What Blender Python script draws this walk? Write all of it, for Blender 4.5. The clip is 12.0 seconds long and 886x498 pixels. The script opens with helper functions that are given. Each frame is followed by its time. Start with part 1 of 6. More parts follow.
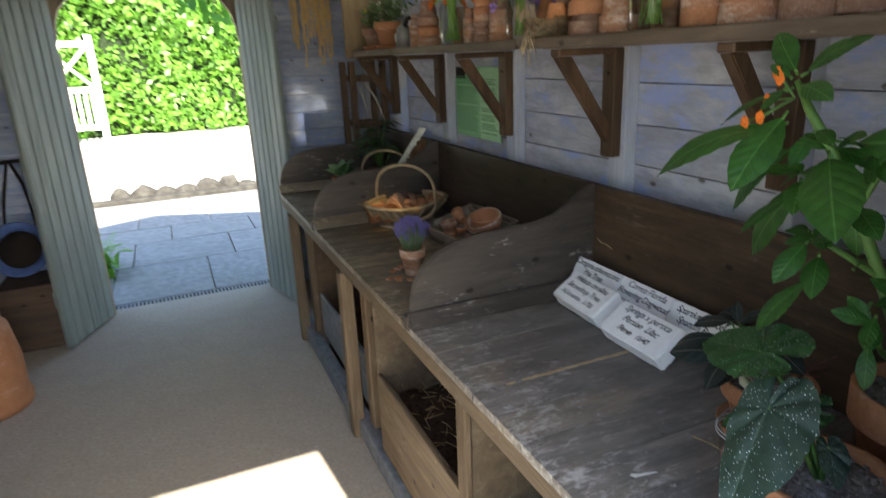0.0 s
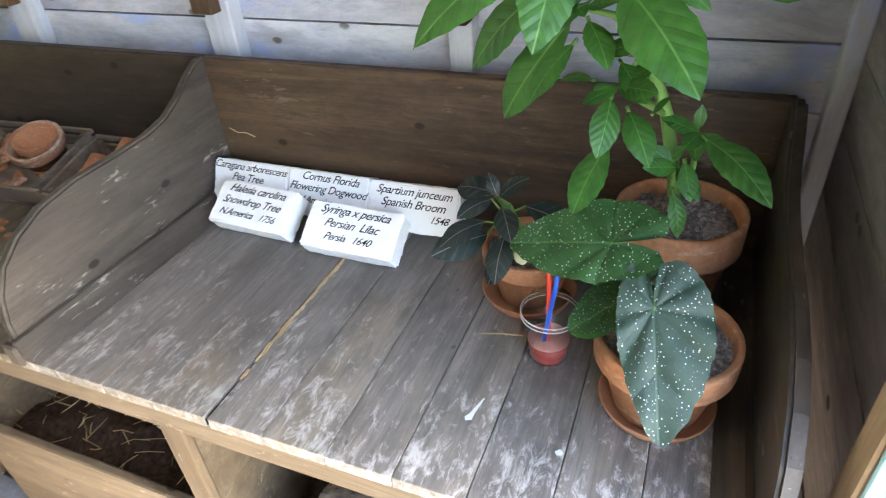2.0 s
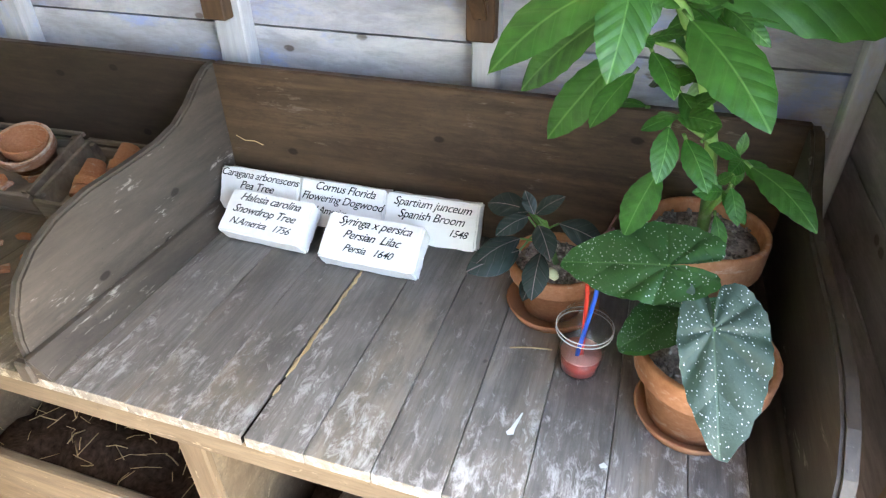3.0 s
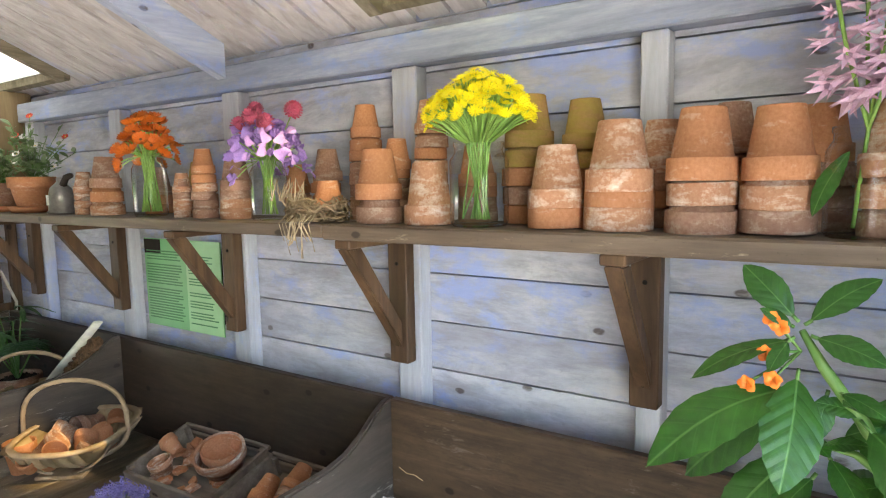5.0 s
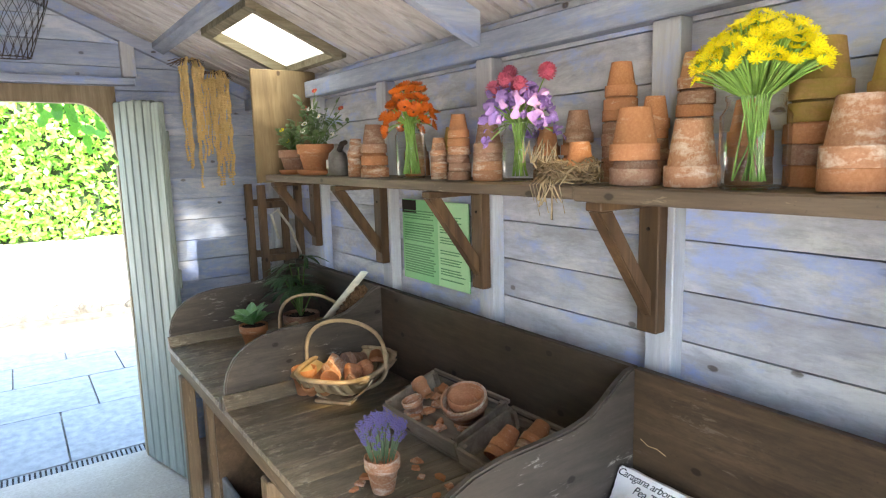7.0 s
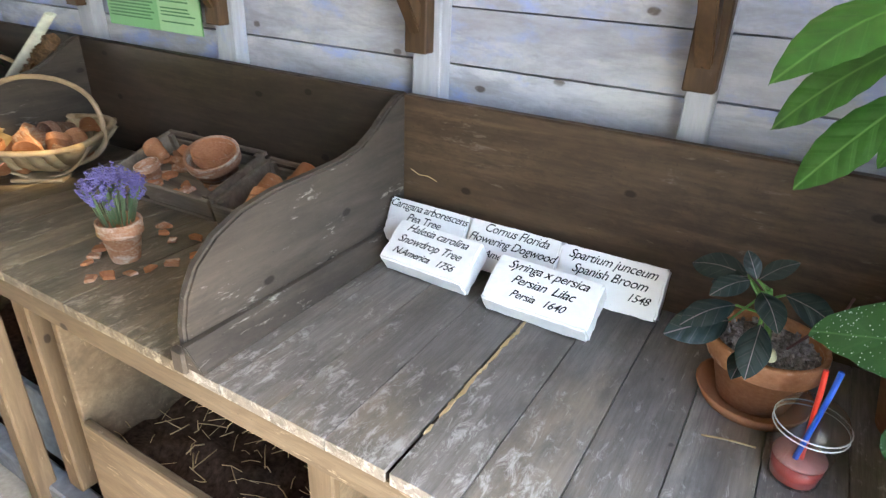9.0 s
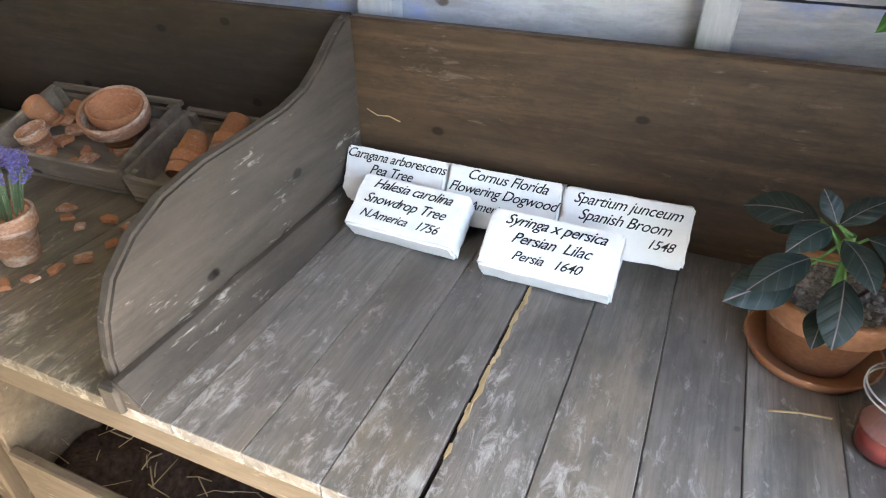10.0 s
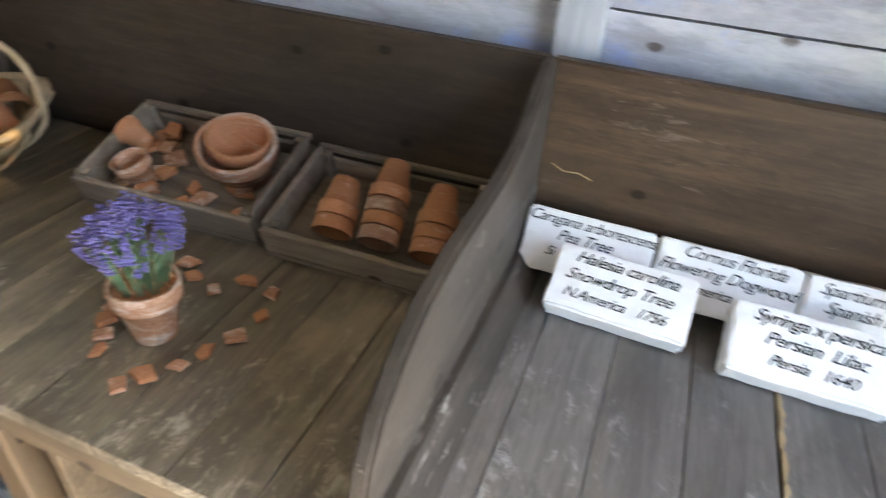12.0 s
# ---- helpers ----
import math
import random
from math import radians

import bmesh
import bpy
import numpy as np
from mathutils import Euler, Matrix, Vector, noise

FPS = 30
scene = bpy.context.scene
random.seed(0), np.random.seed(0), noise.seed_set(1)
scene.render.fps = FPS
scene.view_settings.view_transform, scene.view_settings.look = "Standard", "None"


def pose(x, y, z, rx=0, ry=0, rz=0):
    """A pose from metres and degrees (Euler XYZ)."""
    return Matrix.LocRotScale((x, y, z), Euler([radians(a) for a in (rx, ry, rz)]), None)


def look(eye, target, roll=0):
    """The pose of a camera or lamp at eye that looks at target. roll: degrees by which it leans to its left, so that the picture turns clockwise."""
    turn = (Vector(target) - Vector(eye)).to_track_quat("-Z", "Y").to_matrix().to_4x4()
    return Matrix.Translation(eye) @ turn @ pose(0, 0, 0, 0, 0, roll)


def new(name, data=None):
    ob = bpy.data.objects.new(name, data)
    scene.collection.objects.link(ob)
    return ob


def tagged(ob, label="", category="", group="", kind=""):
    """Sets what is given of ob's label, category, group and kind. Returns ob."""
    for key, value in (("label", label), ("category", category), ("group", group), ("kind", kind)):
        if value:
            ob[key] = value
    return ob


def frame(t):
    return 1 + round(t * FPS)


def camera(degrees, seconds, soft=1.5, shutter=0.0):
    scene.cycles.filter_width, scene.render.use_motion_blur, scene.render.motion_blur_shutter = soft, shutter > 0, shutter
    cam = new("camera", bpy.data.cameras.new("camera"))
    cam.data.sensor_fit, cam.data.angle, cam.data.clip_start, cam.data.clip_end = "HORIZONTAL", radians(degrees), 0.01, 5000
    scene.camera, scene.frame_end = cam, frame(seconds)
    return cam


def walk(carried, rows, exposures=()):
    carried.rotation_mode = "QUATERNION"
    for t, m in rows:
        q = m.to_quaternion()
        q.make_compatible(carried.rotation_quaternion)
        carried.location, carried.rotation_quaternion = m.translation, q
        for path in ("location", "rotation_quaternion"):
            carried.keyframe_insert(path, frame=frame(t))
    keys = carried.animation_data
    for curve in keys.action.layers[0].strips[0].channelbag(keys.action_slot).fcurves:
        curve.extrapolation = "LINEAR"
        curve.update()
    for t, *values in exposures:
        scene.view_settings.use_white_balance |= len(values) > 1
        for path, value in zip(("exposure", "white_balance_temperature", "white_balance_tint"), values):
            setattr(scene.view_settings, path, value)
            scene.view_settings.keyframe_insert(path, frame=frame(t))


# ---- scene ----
cam = camera(71.3, 12.0, 1.1, 0.22)
PATH = [
    (0, (0.062, -0.063, 1.605), (0.813, 1.69, 1.002), -2.4),
    (0.5, (0.08, 0.088, 1.575), (1.065, 1.556, 0.64), -3.2),
    (1, (0.163, 0.186, 1.558), (1.261, 1.441, 0.454), -5.4),
    (1.5, (0.183, 0.278, 1.562), (1.446, 1.381, 0.472), -5.5),
    (2, (0.164, 0.434, 1.609), (1.657, 1.109, 0.463), -4.6),
    (2.5, (0.14, 0.512, 1.648), (1.679, 0.983, 0.461), -1.4),
    (3, (0.121, 0.569, 1.64), (1.672, 1.094, 0.491), -0.9),
    (3.5, (0.14, 0.571, 1.669), (1.759, 1.352, 0.792), -1.6),
    (3.7, (0.152, 0.545, 1.678), (1.764, 1.502, 0.998), -2.6),
    (5.3, (0.102, 0.554, 1.732), (1.750, 1.670, 1.534), -0.6),
    (5.5, (0.101, 0.556, 1.732), (1.719, 1.715, 1.533), -0.6),
    (6, (0.092, 0.564, 1.731), (1.452, 2.017, 1.521), -1.7),
    (6.5, (0.084, 0.573, 1.73), (1.268, 2.167, 1.482), -2.0),
    (6.7, (0.083, 0.574, 1.729), (1.208, 2.206, 1.457), -2.1),
    (8.3, (0.05, 0.655, 1.559), (1.433, 1.984, 0.986), 2.0),
    (8.5, (0.06, 0.658, 1.546), (1.51, 1.863, 0.878), 1.7),
    (9, (0.107, 0.701, 1.511), (1.649, 1.602, 0.612), 2.2),
    (9.5, (0.191, 0.805, 1.481), (1.739, 1.566, 0.469), 0.0),
    (10, (0.27, 0.877, 1.472), (1.783, 1.54, 0.345), -0.5),
    (10.5, (0.33, 0.972, 1.45), (1.88, 1.432, 0.273), -1.0),
    (11, (0.36, 1.057, 1.469), (1.943, 1.206, 0.255), -0.4),
    (11.5, (0.33, 1.165, 1.432), (1.988, 1.23, 0.316), 3.3),
    (12, (0.313, 1.317, 1.482), (1.868, 1.854, 0.343), 4.5),
]
EXPOSURES = ((0, 2.6), (0.5, 3.0), (1.0, 3.3), (1.5, 3.75), (2.0, 4.3), (2.5, 4.51), (3.5, 4.35), (5.3, 4.1), (6.5, 4.05), (8.5, 4.18), (9.5, 4.35), (10.5, 4.35), (12.0, 4.27))
walk(cam, [(t, look(eye, target, roll)) for t, eye, target, roll in PATH], EXPOSURES)

# ---- light ----
SUN_EL, SUN_AZ = 43.9, 174.5        # azimuth from +y towards +x
world = bpy.data.worlds.new("world")
scene.world = world
world.use_nodes = True
_sky = world.node_tree.nodes.new("ShaderNodeTexSky")
_sky.sky_type, _sky.sun_disc = "NISHITA", False
_sky.sun_elevation, _sky.sun_rotation = radians(SUN_EL), radians(SUN_AZ)
_bg = world.node_tree.nodes["Background"]
_bg.inputs["Strength"].default_value = 0.15
world.node_tree.links.new(_sky.outputs[0], _bg.inputs[0])
sun = new("sun", bpy.data.lights.new("sun", "SUN"))
sun.data.energy, sun.data.angle, sun.data.color = 4.0, radians(0.5), (1.0, 0.94, 0.84)
_sd = Vector((math.sin(radians(SUN_AZ)) * math.cos(radians(SUN_EL)), math.cos(radians(SUN_AZ)) * math.cos(radians(SUN_EL)), math.sin(radians(SUN_EL))))
sun.matrix_world = look(_sd * 20, (0, 0, 0))


# ---- materials ----
class Mat:
    """A small builder of node materials."""
    def __init__(self, name):
        self.m = bpy.data.materials.new(name)
        self.m.use_nodes = True
        self.t = self.m.node_tree
        self.b = self.t.nodes["Principled BSDF"]

    def node(self, kind, **kw):
        n = self.t.nodes.new(kind)
        for k, v in kw.items():
            n.inputs[k].default_value = v
        return n

    def link(self, a, b):
        self.t.links.new(a, b)

    def coords(self, scale=(1, 1, 1), jitter=True):
        tc = self.t.nodes.new("ShaderNodeTexCoord")
        src = tc.outputs["Object"]
        if jitter:
            oi = self.t.nodes.new("ShaderNodeObjectInfo")
            mul = self.t.nodes.new("ShaderNodeVectorMath")
            mul.operation = "MULTIPLY_ADD"
            comb = self.t.nodes.new("ShaderNodeCombineXYZ")
            for i in range(3):
                self.link(oi.outputs["Random"], comb.inputs[i])
            mul.inputs[1].default_value = (17.3, 9.1, 13.7)
            self.link(comb.outputs[0], mul.inputs[0])
            self.link(src, mul.inputs[2])
            src = mul.outputs[0]
        mp = self.node("ShaderNodeMapping", Scale=scale)
        self.link(src, mp.inputs["Vector"])
        return mp.outputs[0]

    def noise(self, vec, scale, detail=6, rough=0.6, dist=0.0):
        n = self.node("ShaderNodeTexNoise", Scale=scale, Detail=detail, Roughness=rough, Distortion=dist)
        self.link(vec, n.inputs["Vector"])
        return n.outputs["Fac"]

    def ramp(self, fac, stops):
        r = self.t.nodes.new("ShaderNodeValToRGB")
        e = r.color_ramp.elements
        while len(e) < len(stops):
            e.new(0.5)
        for el, (p, c) in zip(e, stops):
            el.position = p
            el.color = (*c, 1) if len(c) == 3 else c
        self.link(fac, r.inputs[0])
        return r.outputs[0]

    def grey(self, fac, a, b, lo=0.0, hi=1.0):
        r = self.t.nodes.new("ShaderNodeMapRange")
        r.inputs[1].default_value, r.inputs[2].default_value = a, b
        r.inputs[3].default_value, r.inputs[4].default_value = lo, hi
        self.link(fac, r.inputs[0])
        return r.outputs[0]

    def mix(self, fac, a, b, mode="MIX"):
        n = self.t.nodes.new("ShaderNodeMix")
        n.data_type, n.blend_type = "RGBA", mode
        for s, v in ((n.inputs[0], fac), (n.inputs[6], a), (n.inputs[7], b)):
            if hasattr(v, "is_linked"):
                self.link(v, s)
            elif isinstance(v, (int, float)):
                s.default_value = v
            else:
                s.default_value = (*v, 1)
        return n.outputs[2]

    def random(self):
        return self.t.nodes.new("ShaderNodeObjectInfo").outputs["Random"]

    def math(self, op, a, b=0.0):
        n = self.t.nodes.new("ShaderNodeMath")
        n.operation = op
        for sck, v in zip(n.inputs, (a, b)):
            if hasattr(v, "is_linked"):
                self.link(v, sck)
            else:
                sck.default_value = v
        return n.outputs[0]

    def xyz(self):
        tc = self.t.nodes.new("ShaderNodeTexCoord")
        sp = self.t.nodes.new("ShaderNodeSeparateXYZ")
        self.link(tc.outputs["Object"], sp.inputs[0])
        return sp.outputs

    def bump(self, fac, strength=0.3, dist=0.002):
        n = self.node("ShaderNodeBump", Strength=strength, Distance=dist)
        self.link(fac, n.inputs["Height"])
        self.link(n.outputs[0], self.b.inputs["Normal"])

    def out(self, color, rough=0.8, spec=0.3):
        if hasattr(color, "is_linked"):
            self.link(color, self.b.inputs["Base Color"])
        else:
            self.b.inputs["Base Color"].default_value = (*color, 1)
        if hasattr(rough, "is_linked"):
            self.link(rough, self.b.inputs["Roughness"])
        else:
            self.b.inputs["Roughness"].default_value = rough
        self.b.inputs["Specular IOR Level"].default_value = spec
        return self.m


def wood(name, dark, mid, light, along="y", rough=0.75, wear=None, wear_at=0.62, knots=True, bump=0.35, tone=0.25, scratch=None, grain=0.55, mottle=0.0, streak=0.09, patch=None):
    """Sawn wood with its grain along one axis; wear: a colour that shows through in worn patches."""
    m = Mat(name)
    st = {"x": (streak, 1, 1), "y": (1, streak, 1), "z": (1, 1, streak)}[along]
    sq = {"x": (0.3, 1, 1), "y": (1, 0.3, 1), "z": (1, 1, 0.3)}[along]
    v = m.coords(st)
    fine = m.noise(v, 130, 5, 0.65)
    broad = m.noise(v, 22, 5, 0.6, 0.8)
    c = m.ramp(broad, [(0.3, dark), (0.5, mid), (0.72, light)])
    c = m.mix(m.grey(fine, 0.35, 0.7, 0.0, grain), c, dark)
    blot = m.noise(m.coords(sq), 4.5, 4, 0.6)
    c = m.mix(m.grey(blot, 0.35, 0.7, 0.0, 0.45), c, dark)
    if mottle:
        m1 = m.noise(m.coords(sq), 30, 9, 0.78, 0.3)
        c = m.mix(m.grey(m1, 0.44, 0.60, 0.0, mottle), c, [x * 0.55 for x in dark])
        m2 = m.noise(m.coords(sq), 3.2, 5, 0.65)
        c = m.mix(m.grey(m2, 0.48, 0.66, 0.0, mottle * 0.7), c, light)
    if knots:
        px, py, pz = m.xyz()[:3]
        run, off = {"x": (px, m.math("ADD", pz, py)), "y": (py, m.math("ADD", pz, px)), "z": (pz, m.math("ADD", px, py))}[along]
        cb = m.t.nodes.new("ShaderNodeCombineXYZ")
        m.link(m.math("ADD", m.math("MULTIPLY", run, 0.62), m.math("MULTIPLY", m.random(), 9.0)), cb.inputs[0])
        m.link(off, cb.inputs[1])
        vo = m.node("ShaderNodeTexVoronoi", Scale=4.6)
        vo.voronoi_dimensions = "2D"
        m.link(cb.outputs[0], vo.inputs["Vector"])
        kd = m.math("ADD", vo.outputs["Distance"], m.math("MULTIPLY", fine, 0.04))
        c = m.mix(m.grey(kd, 0.06, 0.15, 0.25, 0.0), c, dark)
        c = m.mix(m.grey(kd, 0.048, 0.062, 0.92, 0.0), c, [dark[0] * 0.26, dark[1] * 0.2, dark[2] * 0.15])
    if patch is not None:
        p1 = m.noise(m.coords(sq), 8, 7, 0.72, 0.6)
        c = m.mix(m.grey(p1, 0.50, 0.62, 0.0, 0.6), c, patch)
        p2 = m.noise(m.coords(), 48, 6, 0.75)
        c = m.mix(m.grey(p2, 0.56, 0.70, 0.0, 0.5), c, dark)
    if wear is not None:
        w = m.noise(m.coords({"x": (0.5, 1, 1), "y": (1, 0.5, 1), "z": (1, 1, 0.5)}[along]), 7, 8, 0.7)
        c = m.mix(m.grey(w, wear_at, wear_at + 0.1, 0.0, 0.75), c, wear)
    if scratch is not None:
        s1 = m.noise(m.coords({"x": (0.22, 1, 1), "y": (1, 0.22, 1), "z": (1, 1, 0.22)}[along]), 75, 6, 0.7, 0.6)
        s2 = m.noise(m.coords(), 7, 4, 0.6)
        c = m.mix(m.grey(m.math("ADD", s1, m.math("MULTIPLY", s2, 0.55)), 0.875 if mottle > 0.55 else 0.91, 0.935 if mottle > 0.55 else 1.0, 0.0, 0.7), c, scratch)
        s3 = m.noise(m.coords(), 160, 3, 0.6)
        c = m.mix(m.grey(s3, 0.66, 0.74, 0.0, 0.6), c, [x * 0.45 for x in dark])
    c = m.mix(m.grey(m.random(), 0, 1, 0.0, tone), c, [x * 0.6 for x in dark])
    m.bump(fine, bump, 0.0015)
    return m.out(c, m.grey(blot, 0.3, 0.7, rough - 0.12, rough + 0.1), 0.5 if rough < 0.5 else 0.3)


def plain(name, color, rough=0.6, var=0.15, scale=30, spec=0.3, bump=0.1, metal=0.0):
    m = Mat(name)
    n = m.noise(m.coords(), scale, 6, 0.6)
    n2 = m.noise(m.coords(), scale * 0.15, 3, 0.6)
    d = [x * (1 - var * 2) for x in color]
    l = [min(1, x * (1 + var)) for x in color]
    c = m.ramp(n, [(0.3, d), (0.7, l)])
    c = m.mix(m.grey(n2, 0.35, 0.7, 0, 0.4), c, d)
    m.b.inputs["Metallic"].default_value = metal
    if bump:
        m.bump(n, bump, 0.001)
    return m.out(c, rough, spec)


M_BACK = wood("brown_bench_wood", (0.050, 0.031, 0.018), (0.118, 0.075, 0.042), (0.195, 0.128, 0.072), "y", 0.5, knots=True, scratch=(0.2, 0.16, 0.12), mottle=0.5, streak=0.05)
# M_BACK darkened: shade of the middle and far bays put into the colour
M_BACK_SHADE = wood("shaded_brown_bench_wood", (0.030, 0.020, 0.013), (0.060, 0.040, 0.026), (0.095, 0.065, 0.042), "y", 0.55, knots=True, mottle=0.4)
M_BACKX = wood("scuffed_divider_wood", (0.043, 0.035, 0.028), (0.080, 0.064, 0.050), (0.120, 0.097, 0.076), "x", 0.55, wear=(0.25, 0.215, 0.18), wear_at=0.68, scratch=(0.42, 0.39, 0.34), mottle=0.4)


def bench_wood(name, dark, mid, light, tan, chalk_sheen, front=0.62):
    """Old worktop boards, grain along x: dark blotches, tan rubbed patches and chalky scuffs; their thickening to the
    front edge is part wear, part painted sheen.
    """
    m = Mat(name)
    v = m.coords((0.07, 1, 1))
    fine, broad = m.noise(v, 190, 5, 0.7), m.noise(v, 26, 5, 0.6, 0.5)
    c = m.ramp(broad, [(0.28, dark), (0.5, mid), (0.74, light)])
    c = m.mix(m.grey(fine, 0.4, 0.72, 0.0, 0.6), c, [q * 0.6 for q in dark])
    big = m.noise(m.coords((0.55, 1, 1)), 3.4, 5, 0.62, 0.4)
    c = m.mix(m.grey(big, 0.50, 0.68, 0.0, 0.6), c, tan)
    blot = m.noise(m.coords((0.5, 1, 1)), 10, 7, 0.7)
    c = m.mix(m.grey(blot, 0.47, 0.62, 0.0, 0.75), c, dark)
    spot = m.noise(m.coords(), 21, 2, 0.5)
    c = m.mix(m.grey(spot, 0.735, 0.765, 0.0, 0.7), c, [q * 0.35 for q in dark])
    x = m.xyz()[0]
    # whitens to the front: worn edge plus the doorway's sheen, painted in
    edge = m.grey(x, front, front + 0.42, 0.13, 0.0)
    scuff = m.noise(m.coords((0.45, 1, 1)), 52, 9, 0.78, 0.5)
    area = m.noise(m.coords(), 8, 4, 0.6)
    k = m.math("ADD", m.math("ADD", scuff, m.math("MULTIPLY", area, 0.38)), edge)
    c = m.mix(m.grey(k, 0.80, 0.93, 0.0, 0.8), c, chalk_sheen)
    line = m.noise(m.coords((0.09, 1, 1)), 85, 4, 0.6, 1.2)
    c = m.mix(m.grey(line, 0.715, 0.75, 0.0, 0.55), c, chalk_sheen)
    c = m.mix(m.grey(m.random(), 0, 1, 0.0, 0.38), c, [q * 0.8 for q in dark])
    m.bump(m.math("ADD", fine, m.math("MULTIPLY", scuff, 0.5)), 0.6, 0.0015)
    return m.out(c, m.grey(blot, 0.3, 0.7, 0.34, 0.55), 0.45)


M_TOP = bench_wood("grey_worn_planks", (0.105, 0.094, 0.082), (0.225, 0.204, 0.180), (0.33, 0.302, 0.268), (0.37, 0.29, 0.19), (0.60, 0.575, 0.535))
M_TOP2 = bench_wood("tan_worn_planks", (0.085, 0.066, 0.043), (0.175, 0.138, 0.090), (0.27, 0.218, 0.146), (0.36, 0.28, 0.165), (0.46, 0.40, 0.30), 0.5)
M_LEG = wood("honey_pine", (0.085, 0.058, 0.033), (0.155, 0.108, 0.062), (0.22, 0.16, 0.097), "z", 0.65, scratch=(0.42, 0.33, 0.22))
M_RAIL = wood("honey_pine_rail", (0.085, 0.060, 0.035), (0.165, 0.118, 0.070), (0.24, 0.178, 0.11), "y", 0.65, scratch=(0.40, 0.32, 0.22))
M_WALL = wood("blue_washed_boards", (0.36, 0.35, 0.36), (0.53, 0.55, 0.65), (0.70, 0.70, 0.72), "y", 0.8, wear=(0.33, 0.42, 0.76), wear_at=0.51, tone=0.35, grain=0.4, mottle=0.35, streak=0.16, patch=(0.72, 0.72, 0.71))
M_WALLX = wood("blue_washed_boards_across", (0.27, 0.31, 0.42), (0.42, 0.48, 0.64), (0.58, 0.60, 0.66), "x", 0.8, wear=(0.27, 0.36, 0.66), wear_at=0.52, tone=0.4, grain=0.35, mottle=0.2, streak=0.16, patch=(0.60, 0.61, 0.64))
M_WALLS = wood("grey_brown_boards", (0.15, 0.132, 0.128), (0.27, 0.24, 0.23), (0.37, 0.33, 0.315), "x", 0.8, tone=0.4, mottle=0.4, streak=0.13)
M_WALLZ = wood("blue_washed_stud", (0.36, 0.36, 0.38), (0.50, 0.52, 0.57), (0.62, 0.62, 0.61), "z", 0.8, wear=(0.36, 0.43, 0.66), wear_at=0.56, grain=0.4, mottle=0.16)
M_ROOF = wood("washed_roof_boards", (0.33, 0.295, 0.275), (0.48, 0.45, 0.435), (0.60, 0.575, 0.56), "x", 0.85, wear=(0.40, 0.42, 0.58), wear_at=0.56, tone=0.0, grain=0.25, knots=False)
M_BRACKET = wood("brown_bracket_wood", (0.05, 0.028, 0.014), (0.11, 0.062, 0.03), (0.17, 0.10, 0.05), "z", 0.6)
M_SHELF = wood("brown_shelf_wood", (0.075, 0.052, 0.035), (0.15, 0.11, 0.075), (0.25, 0.19, 0.13), "y", 0.6, wear=(0.5, 0.38, 0.23), wear_at=0.66, scratch=(0.45, 0.36, 0.25))
M_FLOOR = plain("sandy_floor", (0.40, 0.34, 0.27), 0.85, 0.12, 60)
M_SILL = plain("grey_blue_sill_paint", (0.19, 0.20, 0.215), 0.7, 0.2, 25)
M_DOOR = wood("sage_painted_door", (0.13, 0.155, 0.14), (0.22, 0.255, 0.235), (0.28, 0.32, 0.29), "z", 0.55, knots=False)
M_TURQ = plain("turquoise_paint", (0.11, 0.21, 0.22), 0.5, 0.06, 15)
M_RAW = wood("raw_pale_wood", (0.18, 0.125, 0.07), (0.28, 0.205, 0.13), (0.36, 0.28, 0.19), "z", 0.7)
M_PAVE = plain("grey_flagstone", (0.25, 0.245, 0.235), 0.8, 0.16, 12)
M_GRAVEL = plain("pale_gravel", (0.60, 0.56, 0.48), 0.9, 0.12, 40)


# ---- builders ----
def bm_box(x0, y0, z0, x1, y1, z1, bevel=0.0, bm=None):
    bm = bm or bmesh.new()
    r = bmesh.ops.create_cube(bm, size=1, matrix=Matrix.Translation(((x0 + x1) / 2, (y0 + y1) / 2, (z0 + z1) / 2)) @ Matrix.Diagonal((abs(x1 - x0), abs(y1 - y0), abs(z1 - z0), 1)))
    if bevel:
        es = {e for v in r["verts"] for e in v.link_edges}
        bmesh.ops.bevel(bm, geom=list(es), offset=bevel, segments=1, affect="EDGES")
    return bm


def bm_prism(outline, axis, lo, hi, bevel=0.0):
    """An outline of (a, b) pairs pushed along an axis: x takes (y, z), y takes (x, z), z takes (x, y)."""
    bm = bmesh.new()
    put = {"x": lambda a, b, c: (c, a, b), "y": lambda a, b, c: (a, c, b), "z": lambda a, b, c: (a, b, c)}[axis]
    vs = [[bm.verts.new(put(a, b, c)) for a, b in outline] for c in (lo, hi)]
    caps = [bm.faces.new(vs[0]), bm.faces.new(vs[1][::-1])]
    n = len(outline)
    for i in range(n):
        bm.faces.new((vs[0][i], vs[1][i], vs[1][(i + 1) % n], vs[0][(i + 1) % n]))
    bmesh.ops.recalc_face_normals(bm, faces=bm.faces)
    if bevel:
        bmesh.ops.bevel(bm, geom=[e for f in caps for e in f.edges], offset=bevel, segments=2, affect="EDGES")
    return bm


